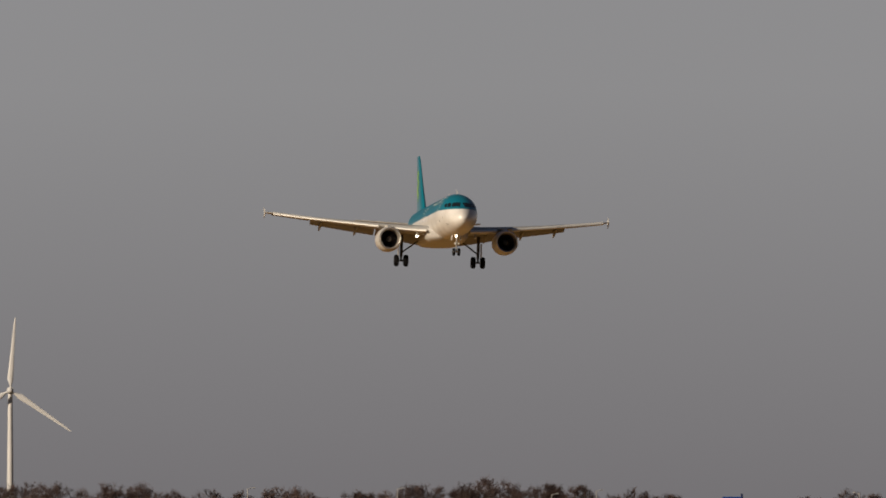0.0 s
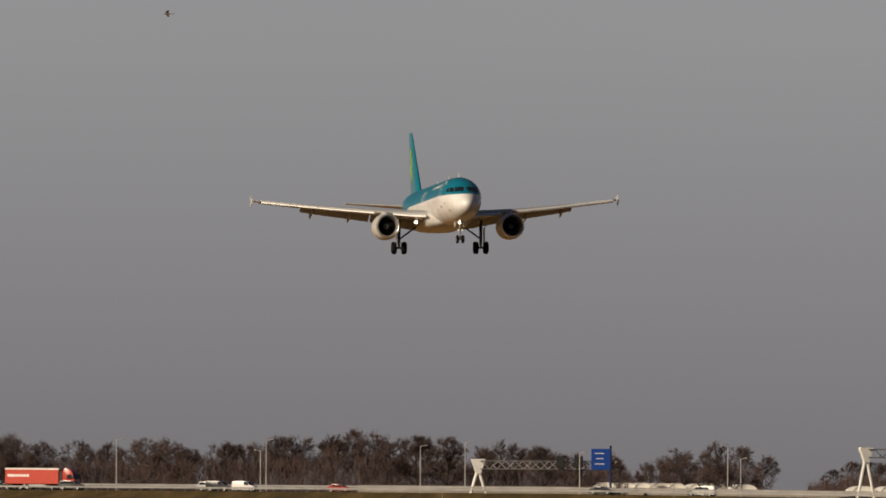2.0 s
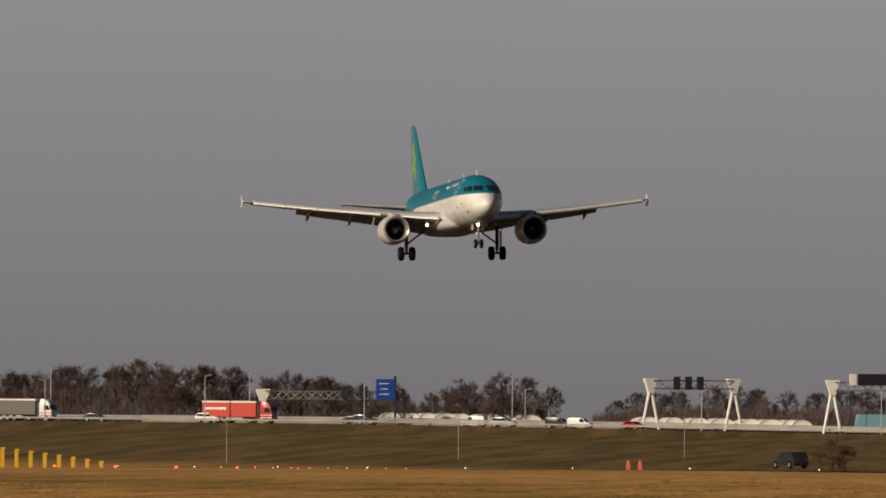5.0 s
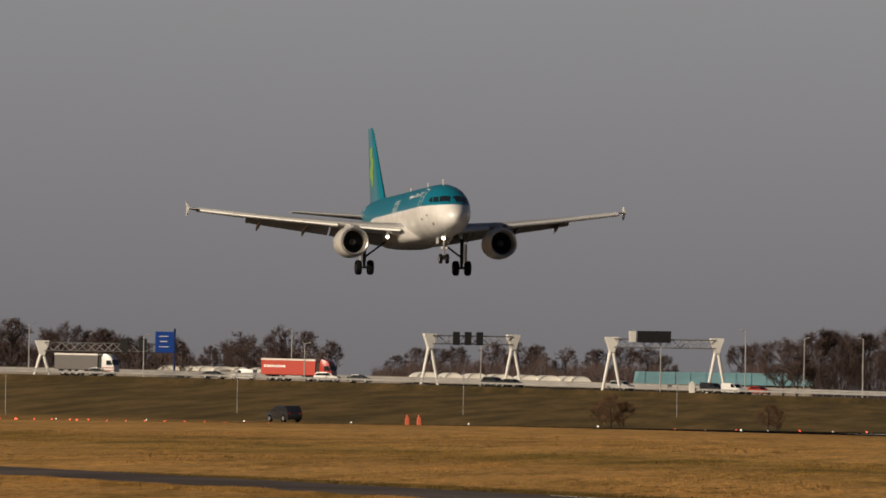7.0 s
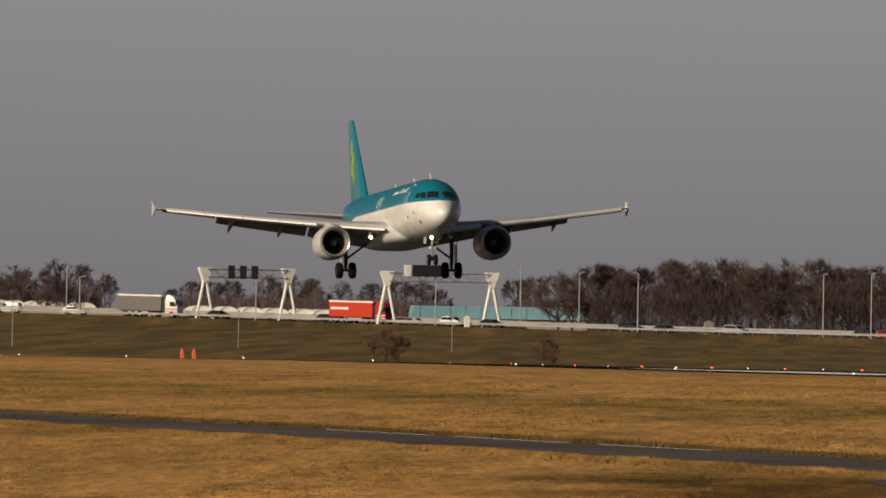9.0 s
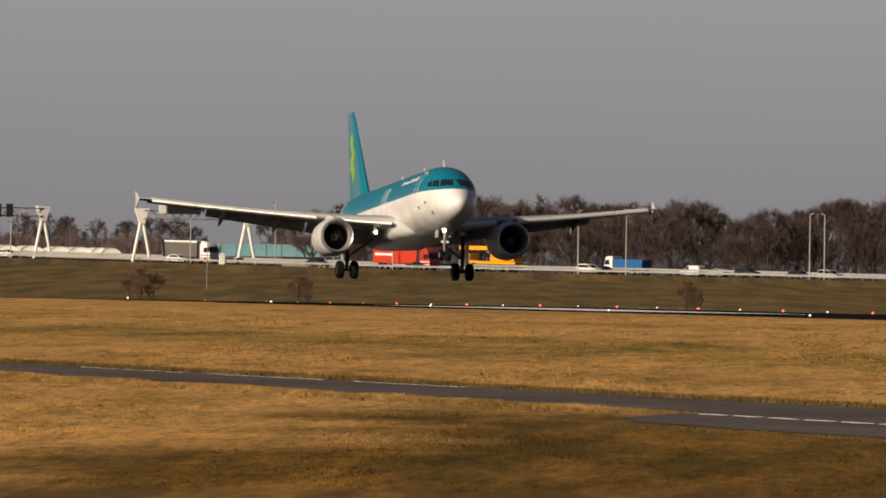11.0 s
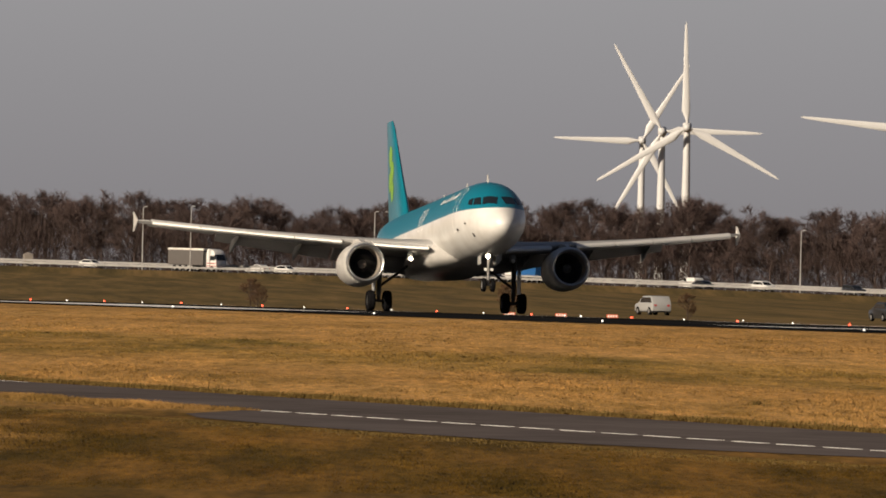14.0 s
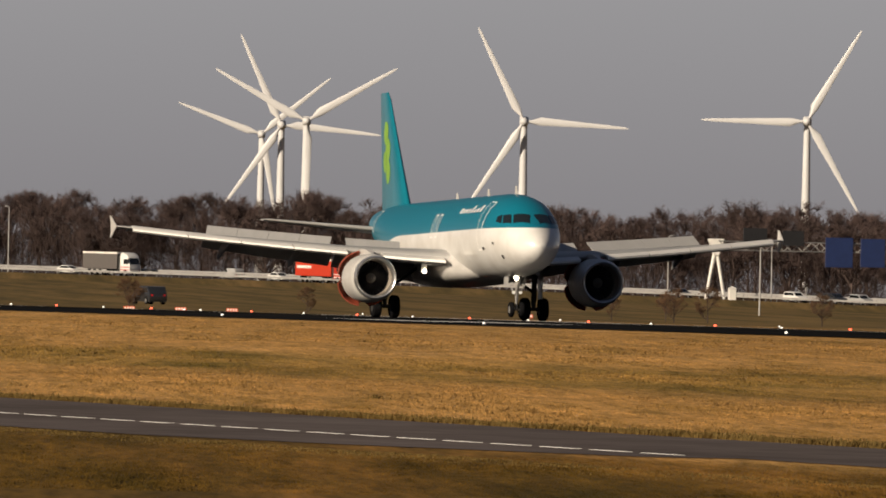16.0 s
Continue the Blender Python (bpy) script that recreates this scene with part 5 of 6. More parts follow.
        lathe(bm, [(6.50, 1.082), (6.62, 1.06), (6.72, 1.00), (6.70, 0.94), (6.52, 0.89), (6.35, 0.875)], 48)
        smooth(part("inlet_lip", bm, CHROME, eng), 60)
        bm = bmesh.new()
        lathe(bm, [(6.36, 0.874), (5.9, 0.86), (5.3, 0.87), (5.25, 0.87), (5.0, 0.87), (4.4, 0.9), (3.18, 0.95)], 48)
        smooth(part("inlet_duct", bm, DUCT, eng), 60)
        bm = bmesh.new()
        lathe(bm, [(5.2, 0.0), (5.2, 0.88)], 32)
        part("fan_disc", bm, FANMETAL, eng)
        bm = bmesh.new()
        rings = []
        for r, tw in ((0.24, 0.9), (0.55, 0.65), (0.86, 0.4)):
            w = 0.085
            rings.append([(5.45 + dx + sd * w * math.cos(tw), r * math.cos(sd * w * math.sin(tw) / r), r * math.sin(sd * w * math.sin(tw) / r)) for sd, dx in ((-1, 0.006), (1, 0.006), (1, -0.006), (-1, -0.006))])
        loft(bm, rings)
        blade = to_mesh("fan_blade", bm, FANMETAL)
        for k in range(30):
            fb = new("fan_blade", blade)
            fb.parent = eng
            fb.matrix_basis = Matrix.Rotation(2 * math.pi * k / 30, 4, 'X')
        bm = bmesh.new()
        lathe(bm, [(6.05, 0.01), (5.98, 0.07), (5.8, 0.15), (5.5, 0.25)], 20)
        smooth(part("spinner", bm, GEAR, eng), 60)
        bm = bmesh.new()
        lathe(bm, [(4.1, 0.80), (3.2, 0.74), (2.4, 0.62), (1.8, 0.50), (1.8, 0.46), (2.3, 0.45)], 32)
        lathe(bm, [(2.3, 0.38), (1.8, 0.33), (1.1, 0.03)], 24)
        smooth(part("core_nozzle", bm, HOT, eng), 50)
        bm = bmesh.new()
        rings = []
        for x, w, z0, z1 in ((6.0, 0.05, 1.05, 1.15), (5.0, 0.19, 0.9, 1.42), (3.4, 0.22, 0.5, 1.45), (1.5, 0.2, 0.35, 1.2), (-0.3, 0.05, 0.75, 0.95)):
            rings.append([(x, -w, z0), (x, w, z0), (x, w, z1), (x, -w, z1)])
        loft(bm, rings)
        part("pylon", bm, COWL, eng)
        for k in range(4):
            mid = math.pi / 4 + k * math.pi / 2
            bm = bmesh.new()
            n = 8
            hx = 3.45
            R = Matrix.Rotation(mid, 4, 'X')
            hinge = Matrix.Translation((hx, 0, 0)) @ R @ Matrix.Translation((0, 0.98, 0))
            inv = hinge.inverted()
            outer, inner = [], []
            for x, r in ((4.04, 1.165), (3.6, 1.11), (3.19, 1.045)):
                outer.append([bm.verts.new(inv @ Vector((x, r * math.cos(mid + (j / n - 0.5) * 1.46), r * math.sin(mid + (j / n - 0.5) * 1.46)))) for j in range(n + 1)])
                r2 = r - 0.07
                inner.append([bm.verts.new(inv @ Vector((x, r2 * math.cos(mid + (j / n - 0.5) * 1.46), r2 * math.sin(mid + (j / n - 0.5) * 1.46)))) for j in range(n + 1)])
            for grid, slot in ((outer, 0), (inner, 1)):
                for a, c in zip(grid, grid[1:]):
                    for j in range(n):
                        f = bm.faces.new((a[j], a[j + 1], c[j + 1], c[j]))
                        f.material_index = slot
            for j in range(n):
                for o, i2 in ((outer[0], inner[0]), (outer[-1], inner[-1])):
                    f = bm.faces.new((o[j], o[j + 1], i2[j + 1], i2[j]))
                    f.material_index = 1
            for a, c in zip(range(2), range(1, 3)):
                for e in (0, n):
                    f = bm.faces.new((outer[a][e], outer[c][e], inner[c][e], inner[a][e]))
                    f.material_index = 1
            door = part("reverser_door", bm, [COWL, REVERSER], eng, "reverser door with orange lining", m=hinge)
            REVERSERS.append((door, hinge))
        # main gear
        g = new("main_gear")
        g.parent = A
        gy = s * 3.79
        MAIN_GEAR.append(g)
        bm = bmesh.new()
        tube(bm, (0.15, gy, 3.1), (0, gy, 0.95), 0.15, 0.14, 12)
        tube(bm, (0, gy, 1.0), (0, gy, 0.56), 0.10, 0.10, 12)
        tube(bm, (0, gy - 0.46, 0.58), (0, gy + 0.46, 0.58), 0.09, seg=10)
        smooth(part("strut", bm, DARK_GEAR, g))
        bm = bmesh.new()
        tube(bm, (0.1, gy, 1.35), (0.1, s * 1.9, 2.75), 0.075, seg=8)
        part("side_stay", bm, DARK_GEAR, g)
        bm = bmesh.new()
        tube(bm, (-0.15, gy, 1.15), (-0.5, gy, 0.9), 0.05, seg=6)
        tube(bm, (-0.5, gy, 0.9), (-0.12, gy, 0.62), 0.05, seg=6)
        part("torque_link", bm, DARK_GEAR, g)
        bm = bmesh.new()
        box(bm, 0.05, gy + s * 0.30, 1.75, 0.95, 0.05, 1.35, bevel=0.02)
        part("gear_door", bm, WING, g)
        wheel(g, 0, gy - 0.465, 0.575, 0.42)
        wheel(g, 0, gy + 0.465, 0.575, 0.42)
        # wing-root landing light
        bm = bmesh.new()
        bmesh.ops.create_uvsphere(bm, u_segments=14, v_segments=8, radius=0.115, matrix=Matrix.Translation((4.75, s * 2.87, 2.34)))
        part("landing_light", bm, LANDING if s < 0 else LAMP_CLEAR, A, "lit landing light" if s < 0 else "unlit landing light")
        bm = bmesh.new()
        box(bm, 4.45, s * 2.87, 2.50, 0.4, 0.3, 0.42, bevel=0.04)
        part("light_mount", bm, WING, A)
    # nose gear
    g = new("nose_gear")
    g.parent = A
    bm = bmesh.new()
    tube(bm, (12.78, 0, 2.25), (12.64, 0, 0.40), 0.095, 0.075, 12)
    tube(bm, (12.64, -0.28, 0.38), (12.64, 0.28, 0.38), 0.06, seg=8)
    smooth(part("strut", bm, GEAR, g))
    bm = bmesh.new()
    tube(bm, (12.7, 0, 1.25), (13.9, 0, 2.2), 0.06, seg=8)
    part("drag_stay", bm, GEAR, g)
    wheel(g, 12.64, -0.25, 0.38, 0.22)
    wheel(g, 12.64, 0.25, 0.38, 0.22)
    for s in (1, -1):
        bm = bmesh.new()
        box(bm, 12.2, s * 0.42, 1.78, 0.9, 0.03, 0.5, bevel=0.01)
        part("gear_door", bm, WING, g)
        bm = bmesh.new()
        tube(bm, (12.80, s * 0.17, 1.22), (12.72, s * 0.17, 1.22), 0.09, 0.09, 12)
        part("turnoff_light", bm, LAMP_CLEAR, g)
    bm = bmesh.new()
    bmesh.ops.create_uvsphere(bm, u_segments=14, v_segments=8, radius=0.125, matrix=Matrix.Translation((12.95, -0.08, 1.93)))
    part("taxi_light", bm, LANDING, g, "lit taxi light")
    return A


AIRLINER = build_airliner()


# ---------------------------------------------------------------- vehicles
def extrude_side(bm, prof, half, bevel=0.0):
    a = [bm.verts.new((x, -half, z)) for x, z in prof]
    c = [bm.verts.new((x, half, z)) for x, z in prof]
    n = len(prof)
    for k in range(n):
        bm.faces.new((a[k], a[(k + 1) % n], c[(k + 1) % n], c[k]))
    bm.faces.new(a)
    bm.faces.new(list(reversed(c)))
    if bevel:
        bmesh.ops.bevel(bm, geom=list(bm.edges), offset=bevel, segments=2, affect='EDGES', profile=0.6)


def road_wheel(parent, x, y, r, w):
    wh = new("wheel")
    wh.parent = parent
    bm = bmesh.new()
    tube(bm, (x, y - w / 2, r), (x, y + w / 2, r), r, seg=18)
    part("tyre", bm, RUBBER, wh)
    bm = bmesh.new()
    tube(bm, (x, y - w / 2 - 0.015, r), (x, y + w / 2 + 0.015, r), r * 0.58, seg=12)
    part("rim", bm, GEAR, wh)


def paint(name, c):
    return mat(name, c, 0.3, coat=0.5, noise_scale=1.5, amount=0.06)


PAINTS = {"white": paint("white_car_paint", (0.72, 0.71, 0.69)), "black": paint("black_car_paint", (0.018, 0.019, 0.022)), "red": paint("red_car_paint", (0.40, 0.026, 0.013)), "silver": paint("silver_car_paint", (0.36, 0.36, 0.36)),
          "blue": paint("blue_car_paint", (0.02, 0.10, 0.28)), "yellow": paint("yellow_machine_paint", (0.72, 0.33, 0.015)), "grey": paint("grey_tarpaulin", (0.11, 0.10, 0.095)), "orange_red": paint("orange_red_tarpaulin", (0.46, 0.038, 0.015))}


def car(color, shape, label, name="car"):
    c = thing(name, Matrix.Identity(4), label, name.replace("_", " "), "passing vehicles")
    if shape == "van":
        L, H = 4.4, 1.85
        prof = [(-2.2, 0.32), (2.1, 0.30), (2.2, 0.75), (1.95, 0.98), (1.25, 1.12), (0.55, 1.75), (0.2, 1.84), (-2.05, 1.84), (-2.2, 1.6)]
        glass = [(1.14, 1.13), (0.52, 1.70), (0.10, 1.70), (0.10, 1.13)]
    elif shape == "suv":
        L, H = 4.6, 1.72
        prof = [(-2.3, 0.38), (2.25, 0.36), (2.3, 0.80), (2.15, 0.98), (1.15, 1.10), (0.45, 1.62), (0.1, 1.72), (-1.75, 1.70), (-2.2, 1.12), (-2.3, 0.9)]
        glass = [(1.02, 1.12), (0.42, 1.56), (-1.65, 1.58), (-1.98, 1.12)]
    else:
        L, H = 4.3, 1.46
        prof = [(-2.15, 0.32), (2.1, 0.30), (2.15, 0.62), (2.0, 0.80), (1.0, 0.95), (0.30, 1.38), (-0.1, 1.46), (-1.1, 1.44), (-1.75, 1.02), (-2.1, 0.92), (-2.15, 0.6)]
        glass = [(0.86, 0.98), (0.28, 1.33), (-1.05, 1.34), (-1.5, 0.99)]
    bm = bmesh.new()
    extrude_side(bm, prof, 0.88, 0.07)
    smooth(part("body", bm, PAINTS[color], c), 30)
    bm = bmesh.new()
    extrude_side(bm, glass, 0.895)
    part("side_window", bm, CAR_GLASS, c)
    bm = bmesh.new()
    (xa, za), (xb, zb) = glass[0], glass[1]
    loft(bm, [[(xa + 0.16, -0.72, za - 0.01), (xa + 0.16, 0.72, za - 0.01), (xb + 0.12, 0.62, zb + 0.01), (xb + 0.12, -0.62, zb + 0.01)], [(xa + 0.02, -0.72, za - 0.05), (xa + 0.02, 0.72, za - 0.05), (xb, 0.62, zb - 0.03), (xb, -0.62, zb - 0.03)]])
    part("windscreen", bm, CAR_GLASS, c)
    bm = bmesh.new()
    box(bm, 0, 0, 0.34, L * 0.96, 1.72, 0.14)
    part("sill", bm, TRIM, c)
    for x in (-L * 0.31, L * 0.32):
        for y in (-0.80, 0.80):
            road_wheel(c, x, y, 0.33 if shape != "suv" else 0.37, 0.24)
    for y in (-0.62, 0.62):
        bm = bmesh.new()
        box(bm, L / 2 - 0.08, y, 0.66, 0.12, 0.32, 0.15, bevel=0.02)
        part("headlight", bm, LAMP_CLEAR, c)
        bm = bmesh.new()
        box(bm, -L / 2 + 0.05, y, 0.86, 0.10, 0.26, 0.20, bevel=0.02)
        part("tail_light", bm, LAMP_RED, c)
    return c


def truck(cab_color, box_color, roof_mat, label, writing, length=13.0):
    t = thing("truck", Matrix.Identity(4), label, "truck", "passing vehicles")
    bm = bmesh.new()
    extrude_side(bm, [(5.6, 0.55), (7.85, 0.50), (8.0, 1.2), (7.9, 1.9), (7.55, 3.1), (7.2, 3.55), (6.4, 3.85), (5.9, 3.85), (5.6, 3.2)], 1.22, 0.09)
    cab = smooth(part("cab", bm, PAINTS[cab_color], t), 30)
    bm = bmesh.new()
    loft(bm, [[(7.93, -1.08, 1.95), (7.93, 1.08, 1.95), (7.60, 1.02, 2.95), (7.60, -1.02, 2.95)], [(7.8, -1.08, 1.95), (7.8, 1.08, 1.95), (7.5, 1.02, 2.95), (7.5, -1.02, 2.95)]])
    part("windscreen", bm, CAR_GLASS, cab)
    bm = bmesh.new()
    extrude_side(bm, [(6.5, 1.95), (7.62, 1.95), (7.35, 2.75), (6.5, 2.75)], 1.235)
    part("side_window", bm, CAR_GLASS, cab)
    for z in (1.0, 1.45):
        bm = bmesh.new()
        box(bm, 6.85, 0, z, 2.2, 2.47, 0.13)
        part("stripe", bm, PAINT if cab_color == "red" else PAINTS["red"], cab)
    bm = bmesh.new()
    box(bm, 7.9, 0, 0.72, 0.3, 2.3, 0.45, bevel=0.05)
    part("bumper", bm, TRIM if cab_color == "red" else PAINTS[cab_color], cab)
    for y in (-1.38, 1.38):
        bm = bmesh.new()
        box(bm, 7.75, y, 2.5, 0.14, 0.22, 0.8, bevel=0.03)
        part("mirror", bm, TRIM, cab)
    bm = bmesh.new()
    box(bm, 5.25, 0, 2.1, 0.5, 2.2, 2.4, bevel=0.05)
    part("cab_fairing", bm, TRIM, t)
    bm = bmesh.new()
    box(bm, 4.9 - length / 2, 0, 2.35, length, 2.5, 2.55, bevel=0.06)
    tr = part("trailer_box", bm, PAINTS[box_color], t)
    bm = bmesh.new()
    box(bm, 4.9 - length / 2, 0, 3.72, length + 0.1, 2.56, 0.30, bevel=0.04)
    part("roof_sheet", bm, roof_mat, tr)
    if writing:
        for k in range(8):
            for s in (1, -1):
                bm = bmesh.new()
                box(bm, -4.6 + 0.52 * k, s * 1.262, 2.55, 0.40, 0.02, 0.42)
                part("lettering_bar", bm, PAINT, tr)
    bm = bmesh.new()
    box(bm, 5.6 - length / 2, 0, 0.95, length + 0.4, 1.0, 0.28)
    part("chassis", bm, TRIM, t)
    for s in (1, -1):
        bm = bmesh.new()
        box(bm, 0.3, s * 1.2, 0.75, 4.2, 0.06, 0.45)
        part("side_guard", bm, GALV, t)
    for x in (6.9, 3.6, 9.1 - length, 7.8 - length, 6.5 - length):
        for y in (-1.05, 1.05):
            road_wheel(t, x, y, 0.5, 0.38)
    return t


def crane_truck():
    t = thing("crane_truck", Matrix.Identity(4), "yellow mobile crane truck with folded boom", "crane truck", "passing vehicles")
    for name, b, paint_of in (("chassis", (0, 0, 1.0, 12.8, 2.5, 0.6), TRIM), ("deck", (-0.4, 0, 1.55, 11.6, 2.45, 0.5), PAINTS["yellow"]), ("cab", (5.5, 0, 2.2, 1.9, 2.4, 1.7), PAINTS["yellow"]), ("superstructure", (-2.2, 0.3, 2.7, 3.6, 2.1, 1.8), PAINTS["yellow"]), ("counterweight", (-5.0, 0, 2.6, 1.7, 2.4, 1.5), PAINTS["yellow"]), ("operator_cab", (0.5, -0.9, 2.6, 1.4, 0.9, 1.5), PAINTS["yellow"]), ("boom", (0.9, 0.1, 4.0, 13.4, 0.9, 0.75), PAINTS["yellow"]), ("boom_sleeve", (-2.4, 0.1, 3.98, 6.4, 1.1, 0.95), PAINTS["yellow"])):
        bm = bmesh.new()
        box(bm, *b, bevel=0.12)
        part(name, bm, paint_of, t)
    bm = bmesh.new()
    tube(bm, (-0.6, 0.1, 2.4), (1.9, 0.1, 3.75), 0.16, 0.12, 10)
    part("boom_ram", bm, GREY_STEEL, t)
    for x, z, w, hh, wy in ((5.7, 2.55, 1.55, 0.65, 2.44), (0.6, 2.85, 1.1, 0.7, 2.72)):
        bm = bmesh.new()
        box(bm, x, 0, z, w, wy, hh)
        part("cab_window", bm, CAR_GLASS, t)
    for x in (5.0, 3.3, -1.2, -2.8, -4.4):
        for y in (-1.05, 1.05):
            road_wheel(t, x, y, 0.6, 0.45)
    return t


def tipper():
    t = thing("tipper_truck", Matrix.Identity(4), "blue tipper truck with a white cab", "truck", "passing vehicles")
    bm = bmesh.new()
    extrude_side(bm, [(2.4, 0.6), (4.3, 0.55), (4.4, 1.4), (4.1, 2.8), (3.7, 3.1), (2.4, 3.1)], 1.2, 0.08)
    part("cab", bm, PAINTS["white"], t)
    bm = bmesh.new()
    extrude_side(bm, [(3.1, 1.7), (4.22, 1.7), (4.02, 2.5), (3.1, 2.5)], 1.215)
    part("side_window", bm, CAR_GLASS, t)
    bm = bmesh.new()
    extrude_side(bm, [(-4.4, 1.1), (2.2, 1.1), (2.2, 2.7), (-4.6, 2.6)], 1.24, 0.05)
    part("tipper_body", bm, PAINTS["blue"], t)
    bm = bmesh.new()
    box(bm, -0.2, 0, 0.9, 8.4, 1.0, 0.3)
    part("chassis", bm, TRIM, t)
    for x in (3.4, -2.2, -3.5):
        for y in (-1.0, 1.0):
            road_wheel(t, x, y, 0.5, 0.36)
    return t


# thing, its bearing offset at some times, lane offset
TRAFFIC = []


def traffic(ob, keys, lane):
    TRAFFIC.append((ob, keys, lane))


def along(u, t, rate):
    """An even run through u at time t."""
    return [(0.0, u - rate * t), (16.0, u + rate * (16.0 - t))]


def at_time(keys, t):
    """The offset at t, carried on evenly beyond the first and last key."""
    k = 0
    while k < len(keys) - 2 and t > keys[k + 1][0]:
        k += 1
    (ta, ua), (tb, ub) = keys[k], keys[k + 1]
    return ua + (ub - ua) * (t - ta) / (tb - ta)


traffic(truck("red", "orange_red", DOME, "red articulated lorry with a red curtain trailer and pale lettering", True, 10.2), [(0, -4252), (3, -3529), (6, -2795), (7, -2544), (11, -1520), (16, -218)], 5)
traffic(truck("white", "grey", DOME, "articulated lorry with white cab and grey tarpaulin trailer", False, 8.2), [(0, -4680), (6, -3180), (7, -2929), (11, -1909), (13.5, -1255), (14.5, -998), (16, -604)], 6)
traffic(car("white", "van", "small white delivery van on the motorway", "van"), [(3, -3074), (6, -2099), (7, -1762), (8.5, -1241)], 4)
traffic(car("red", "sedan", "bright red hatchback car on the motorway"), [(3, -2931), (6, -2030), (7, -1717)], 8.5)
traffic(car("black", "van", "black delivery van on the motorway", "van"), [(3, -3118), (6, -2136), (7, -1800)], 8.5)
traffic(car("black", "suv", "dark estate car on the motorway"), [(3, -3406), (6, -2506), (7, -2186)], 4)
traffic(car("black", "sedan", "dark saloon car on the motorway"), along(-2682, 7, 300), 4)
traffic(car("black", "sedan", "dark saloon car on the motorway"), along(-2424, 7, 316), 8.5)
traffic(car("black", "sedan", "dark saloon car on the motorway"), along(-3190, 6, 305), 4)
traffic(car("black", "sedan", "dark saloon car on the motorway"), along(-2438, 3, 330), 5)
traffic(car("white", "suv", "white hatchback car on the motorway"), [(3, -3684), (8.5, -2030), (11, -1186), (12.5, -637), (13.5, -284), (14.5, 73), (16, 624)], 4)
traffic(car("white", "sedan", "white saloon car on the motorway"), [(8.5, -2684), (11, -1913), (12, -1600), (12.5, -1437), (13.5, -1114), (14.5, -787), (16, -290)], 4)
traffic(car("white", "sedan", "white saloon car on the motorway"), [(12.5, -1759), (13.5, -1454), (14.5, -1137)], 4)
traffic(car("silver", "van", "silver delivery van on the motorway", "van"), along(124, 14.5, -332), 27)
traffic(car("black", "sedan", "dark saloon car on the motorway"), along(-814, 11, 335), 4)
traffic(car("silver", "suv", "silver estate car on the motorway"), along(-3010, 3.5, 300), 9)
traffic(crane_truck(), along(-1723, 12.5, -245), 25)
traffic(tipper(), along(-357, 13.5, -340), 25)
traffic(tipper(), [(11, -1118), (12, -1471), (12.5, -1643)], 27)
traffic(car("white", "van", "white delivery van on the motorway", "van"), along(-1575, 13.5, -229), 29)
traffic(car("white", "van", "white delivery van on the motorway", "van"), along(-1865, 12.5, -314), 25)
traffic(car("white", "van", "white delivery van on the motorway", "van"), [(3, -2595), (7, -2630)], 25)
traffic(car("black", "suv", "dark estate car on the motorway"), along(-2883, 3.0, -290), 25)
traffic(car("silver", "sedan", "silver saloon car on the motorway"), [(11, -958), (12.5, -1391)], 29)
traffic(car("white", "sedan", "white saloon car on the motorway"), along(-920, 12, -330), 27)
traffic(car("white", "sedan", "white saloon car on the motorway"), along(-506, 12.5, -330), 29)
traffic(car("white", "van", "white delivery van on the motorway", "van"), along(-69, 13.5, -330), 25)
FIELD = [(car("black", "suv", "black off-road car on the perimeter track"), -2557, 7, -252, 2050, 26), (car("silver", "suv", "silver off-road car on the perimeter track"), -457, 14.5, -313, 1780, 42), (car("black", "suv", "dark off-road car on the perimeter track"), -45, 14.5, -316, 1780, 42)]


def build_bird():
    b = thing("bird", Matrix.Identity(4), "small dark bird gliding across the sky", "bird")
    bm = bmesh.new()
    loft(bm, [[(x, r * math.cos(a), r * math.sin(a)) for a in (2 * math.pi * k / 8 for k in range(8))] for x, r in ((-0.17, 0.004), (-0.12, 0.014), (-0.02, 0.032), (0.06, 0.03), (0.11, 0.018), (0.15, 0.003))])
    part("body", bm, GREY_STEEL, b)
    for s in (1, -1):
        bm = bmesh.new()
        loft(bm, [[(x0, s * y, z), (x1, s * y, z), (x1, s * y, z - 0.008), (x0, s * y, z - 0.008)] for y, x0, x1, z in ((0.02, 0.06, -0.05, 0.01), (0.16, 0.05, -0.06, 0.045), (0.30, -0.02, -0.07, 0.02))])
        part("wing", bm, GREY_STEEL, b)
    bm = bmesh.new()
    loft(bm, [[(-0.14, -0.015, 0.003), (-0.14, 0.015, 0.003), (-0.14, 0.015, -0.003), (-0.14, -0.015, -0.003)], [(-0.25, -0.035, 0.003), (-0.25, 0.035, 0.003), (-0.25, 0.035, -0.003), (-0.25, -0.035, -0.003)]])
    part("tail", bm, GREY_STEEL, b)
    return b


BIRD = build_bird()


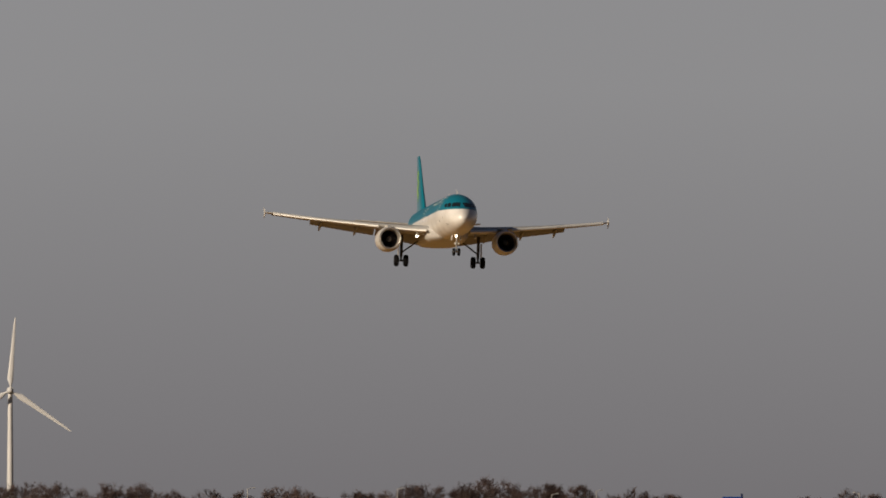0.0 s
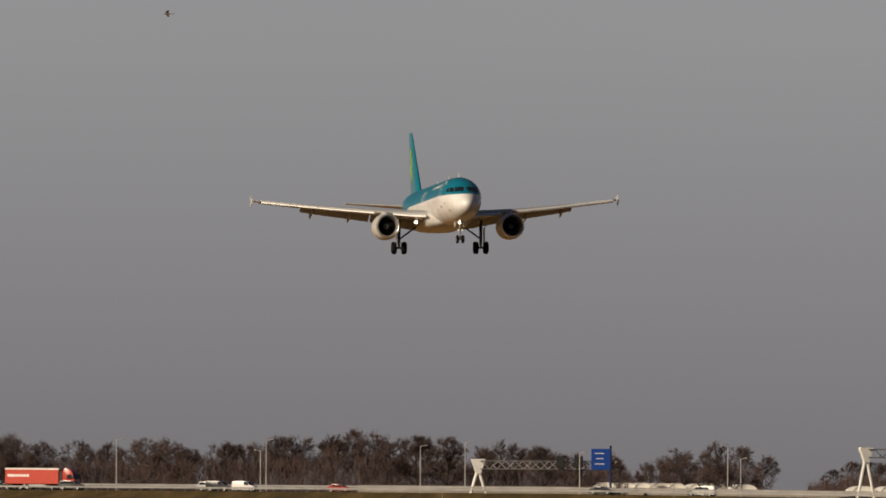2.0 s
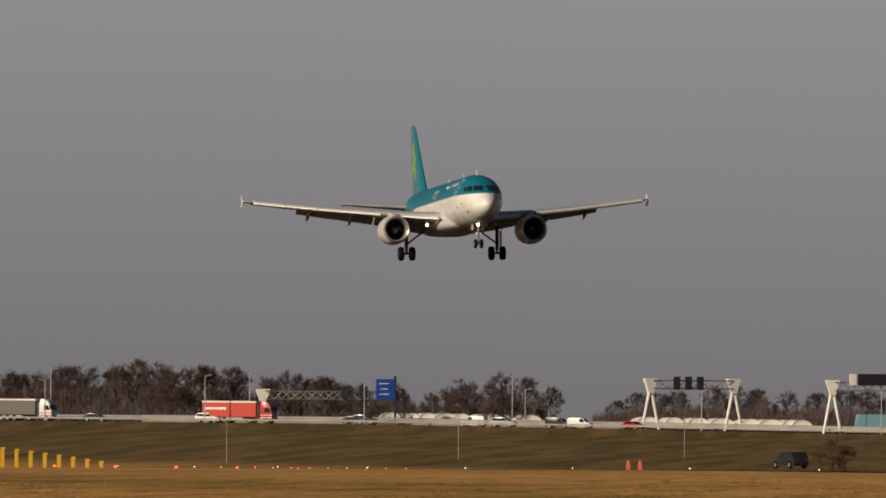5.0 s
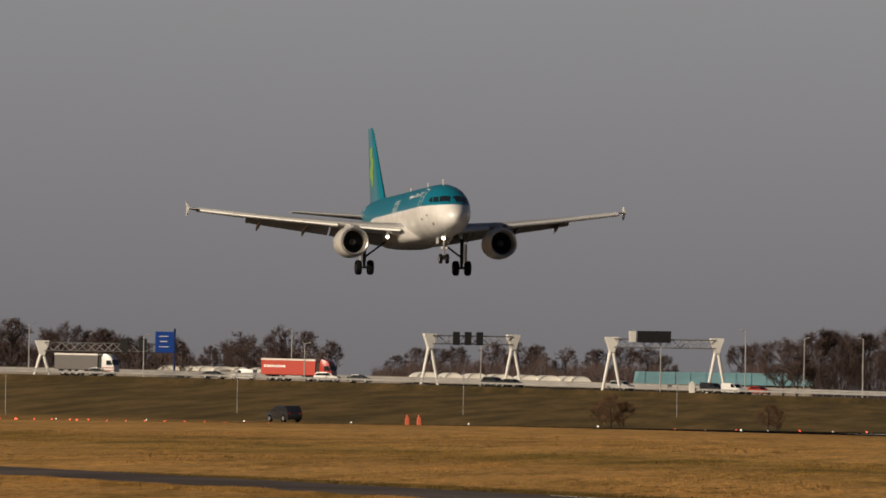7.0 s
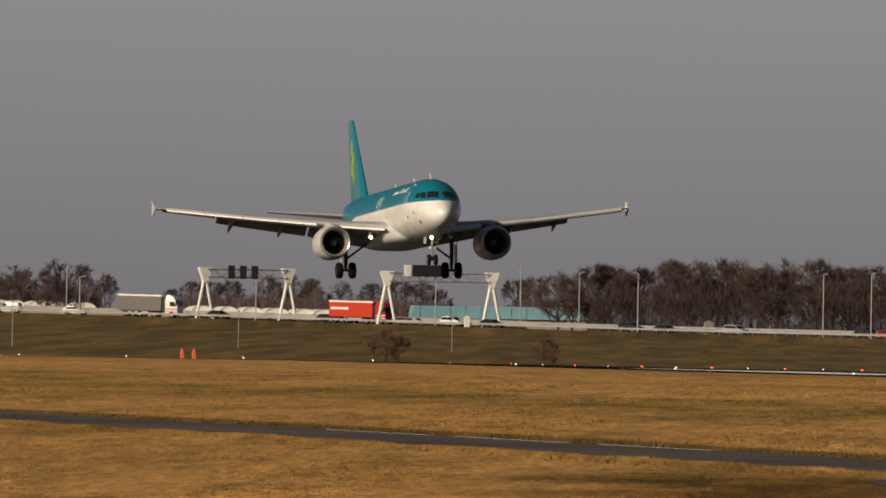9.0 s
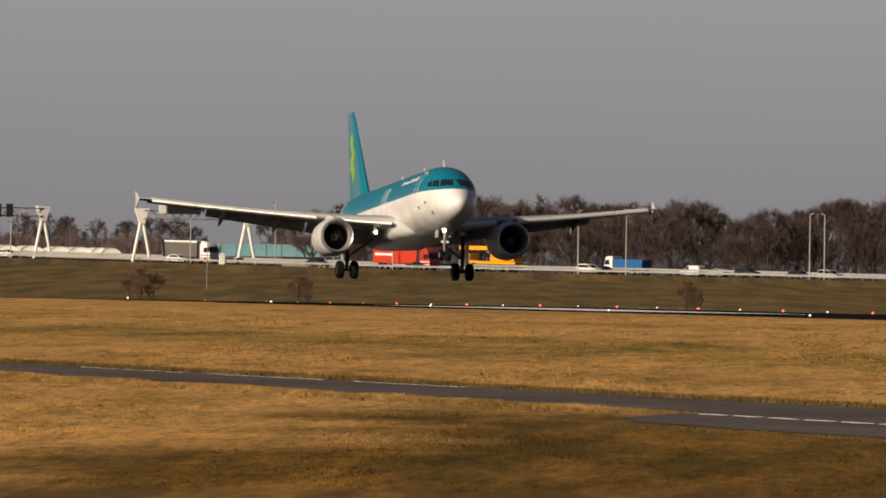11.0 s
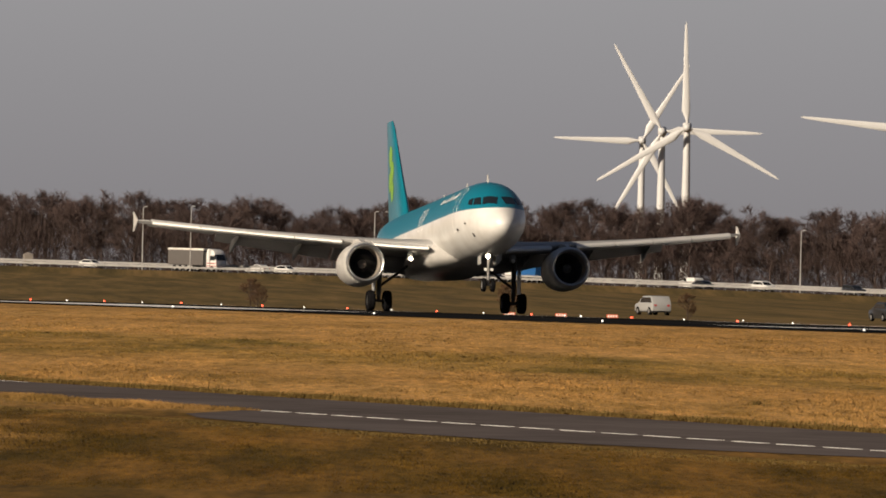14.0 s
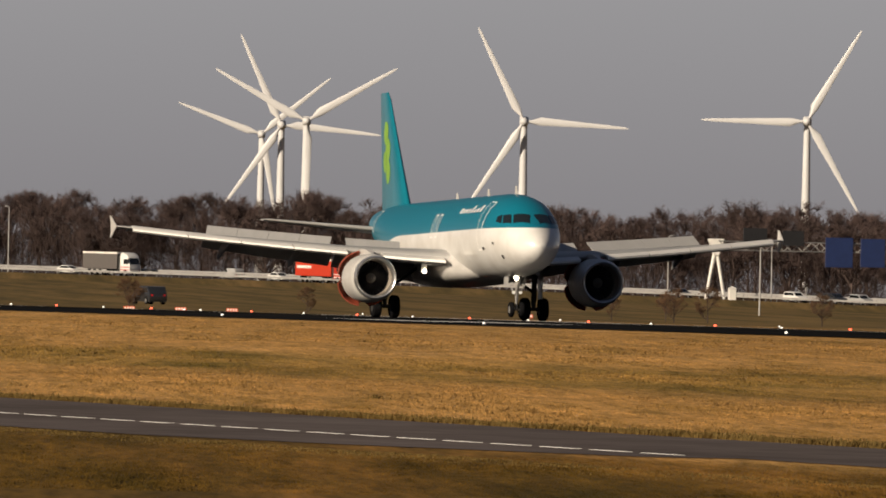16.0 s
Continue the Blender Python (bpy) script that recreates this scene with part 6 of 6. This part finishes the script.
# ---------------------------------------------------------------- movement
# seconds, metres beside and along the runway, height of the wheels, heading error, nose up, bank
FLIGHT = [
    (0.0, 188.50, 1927.22, 30.31, 1.88, 2.84, -1.63),
    (0.5, 188.48, 1897.47, 29.06, 2.04, 3.03, -1.35),
    (1.0, 188.45, 1865.48, 27.84, 2.25, 2.86, -0.47),
    (1.5, 188.43, 1834.87, 26.72, 2.38, 2.37, 0.39),
    (2.0, 188.41, 1802.71, 25.32, 2.42, 2.25, 0.45),
    (2.5, 188.38, 1772.89, 24.08, 2.48, 2.11, 0.35),
    (3.0, 188.36, 1740.81, 22.57, 2.46, 2.17, 0.60),
    (3.5, 188.34, 1712.06, 21.23, 2.83, 2.28, 0.42),
    (6.0, 188.22, 1560.50, 13.92, 3.45, 2.56, 1.04),
    (6.5, 188.20, 1531.44, 12.61, 3.55, 2.46, 1.16),
    (7.0, 188.17, 1500.05, 11.23, 3.49, 2.32, 0.30),
    (7.5, 188.15, 1470.73, 9.90, 3.32, 2.35, 0.38),
    (8.0, 188.12, 1438.45, 8.48, 2.92, 2.47, 0.79),
    (8.5, 188.10, 1408.65, 7.15, 2.86, 2.63, 1.13),
    (11.0, 187.98, 1258.92, 1.68, 3.04, 4.13, -0.41),
    (11.5, 187.96, 1227.60, 1.10, 2.85, 4.21, -0.01),
    (12.0, 187.94, 1198.15, 0.70, 2.57, 4.54, -0.28),
    (12.5, 187.91, 1165.92, 0.25, 1.76, 4.95, 0.35),
    (13.0, 187.89, 1136.97, 0.15, 1.03, 5.06, 0.69),
    (13.5, 187.87, 1106.55, 0.26, 0.61, 4.66, 0.35),
    (14.0, 187.85, 1078.91, 0.13, 0.54, 4.47, -0.08),
    (14.5, 187.82, 1049.27, -0.16, 1.05, 4.47, -0.54),
    (15.0, 187.80, 1021.27, -0.06, 1.25, 3.79, -0.17),
    (15.5, 187.78, 991.69, -0.22, 1.50, 2.91, 0.07),
    (16.0, 187.76, 964.38, -0.21, 1.72, 1.25, -0.07),
]
SPOILER_KEYS = [(0, 0), (14.1, 0), (14.5, 12), (15.0, 34), (15.3, 38), (16, 38)]
# metres by which the main legs hang out, and degrees by which the wings settle once they carry less
LEG_KEYS = [(0, 0.33), (12.4, 0.33), (13.0, 0.27), (13.5, 0.31), (14.0, 0.22), (14.5, -0.03), (15.0, 0.04), (15.5, -0.09), (16, -0.09)]
FLEX_KEYS = [(0, 0.0), (12.5, 0.0), (14.0, 0.25), (15.2, 1.15), (16, 1.3)]
DOOR_KEYS = [(0, 0), (14.6, 0), (15.0, 15), (15.4, 25), (16, 28)]


def motions():
    walk(AIRLINER, [(t, pose(x, y, z, bank, -nose, -90 + yaw)) for t, x, y, z, yaw, nose, bank in FLIGHT])
    for leg in MAIN_GEAR:
        walk(leg, [(t, Matrix.Translation((0, 0, -out))) for t, out in LEG_KEYS])
    for wing, s in WINGS:
        root = Matrix.Translation((0, s * 2.0, 2.9))
        walk(wing, [(t, root @ Matrix.Rotation(radians(-s * a), 4, 'X') @ root.inverted()) for t, a in FLEX_KEYS])
    for sp, base, sg in SPOILERS:
        walk(sp, [(t, base @ Matrix.Rotation(radians(a) * sg, 4, 'X')) for t, a in SPOILER_KEYS])
    for door, hinge in REVERSERS:
        walk(door, [(t, hinge @ Matrix.Rotation(radians(a), 4, 'Z')) for t, a in DOOR_KEYS])
    for rotor, at, angle, rate in ROTORS:
        # the first blade points up at zero
        walk(rotor, [(0.5 * k, Matrix.Translation(at) @ Matrix.Rotation(radians(90 - angle + rate * (16 - 0.5 * k)), 4, 'Y')) for k in range(33)])
    walk(BIRD, [(float(t), Matrix.Translation(polar(0.19143 + (-3228 - 622 * (t - 1.5)) / 35000, 700, 2.0 + (888 - 40 * (t - 1.5)) * 0.02)) @ pose(0, 0, 0, 20, 0, 176)) for t in range(17)])
    for ob, keys, lane in TRAFFIC:
        rows = []
        for k in range(33):
            t = 0.5 * k
            b = 0.19143 + at_time(keys, t) / 35000
            b2 = b + math.copysign(0.001, keys[1][1] - keys[0][1])
            p, q = road_point(b, lane, 0.01), road_point(b2, lane, 0.01)
            rows.append((t, Matrix.Translation(p) @ (q - p).to_track_quat('X', 'Z').to_matrix().to_4x4()))
        walk(ob, rows)
    for ob, u0, t0, rate, x, drift in FIELD:
        rows = []
        for k in range(17):
            b = 0.19143 + (u0 + rate * (k - t0)) / 35000
            b2 = 0.19143 + (u0 + rate * (k + 0.2 - t0)) / 35000
            d = x + drift * (k - t0)
            d2 = x + drift * (k + 0.2 - t0)
            p, q = polar(b, d, land_z(b, d)), polar(b2, d2, land_z(b2, d2))
            rows.append((float(k), Matrix.Translation(p) @ (q - p).to_track_quat('X', 'Z').to_matrix().to_4x4()))
        walk(ob, rows)


motions()
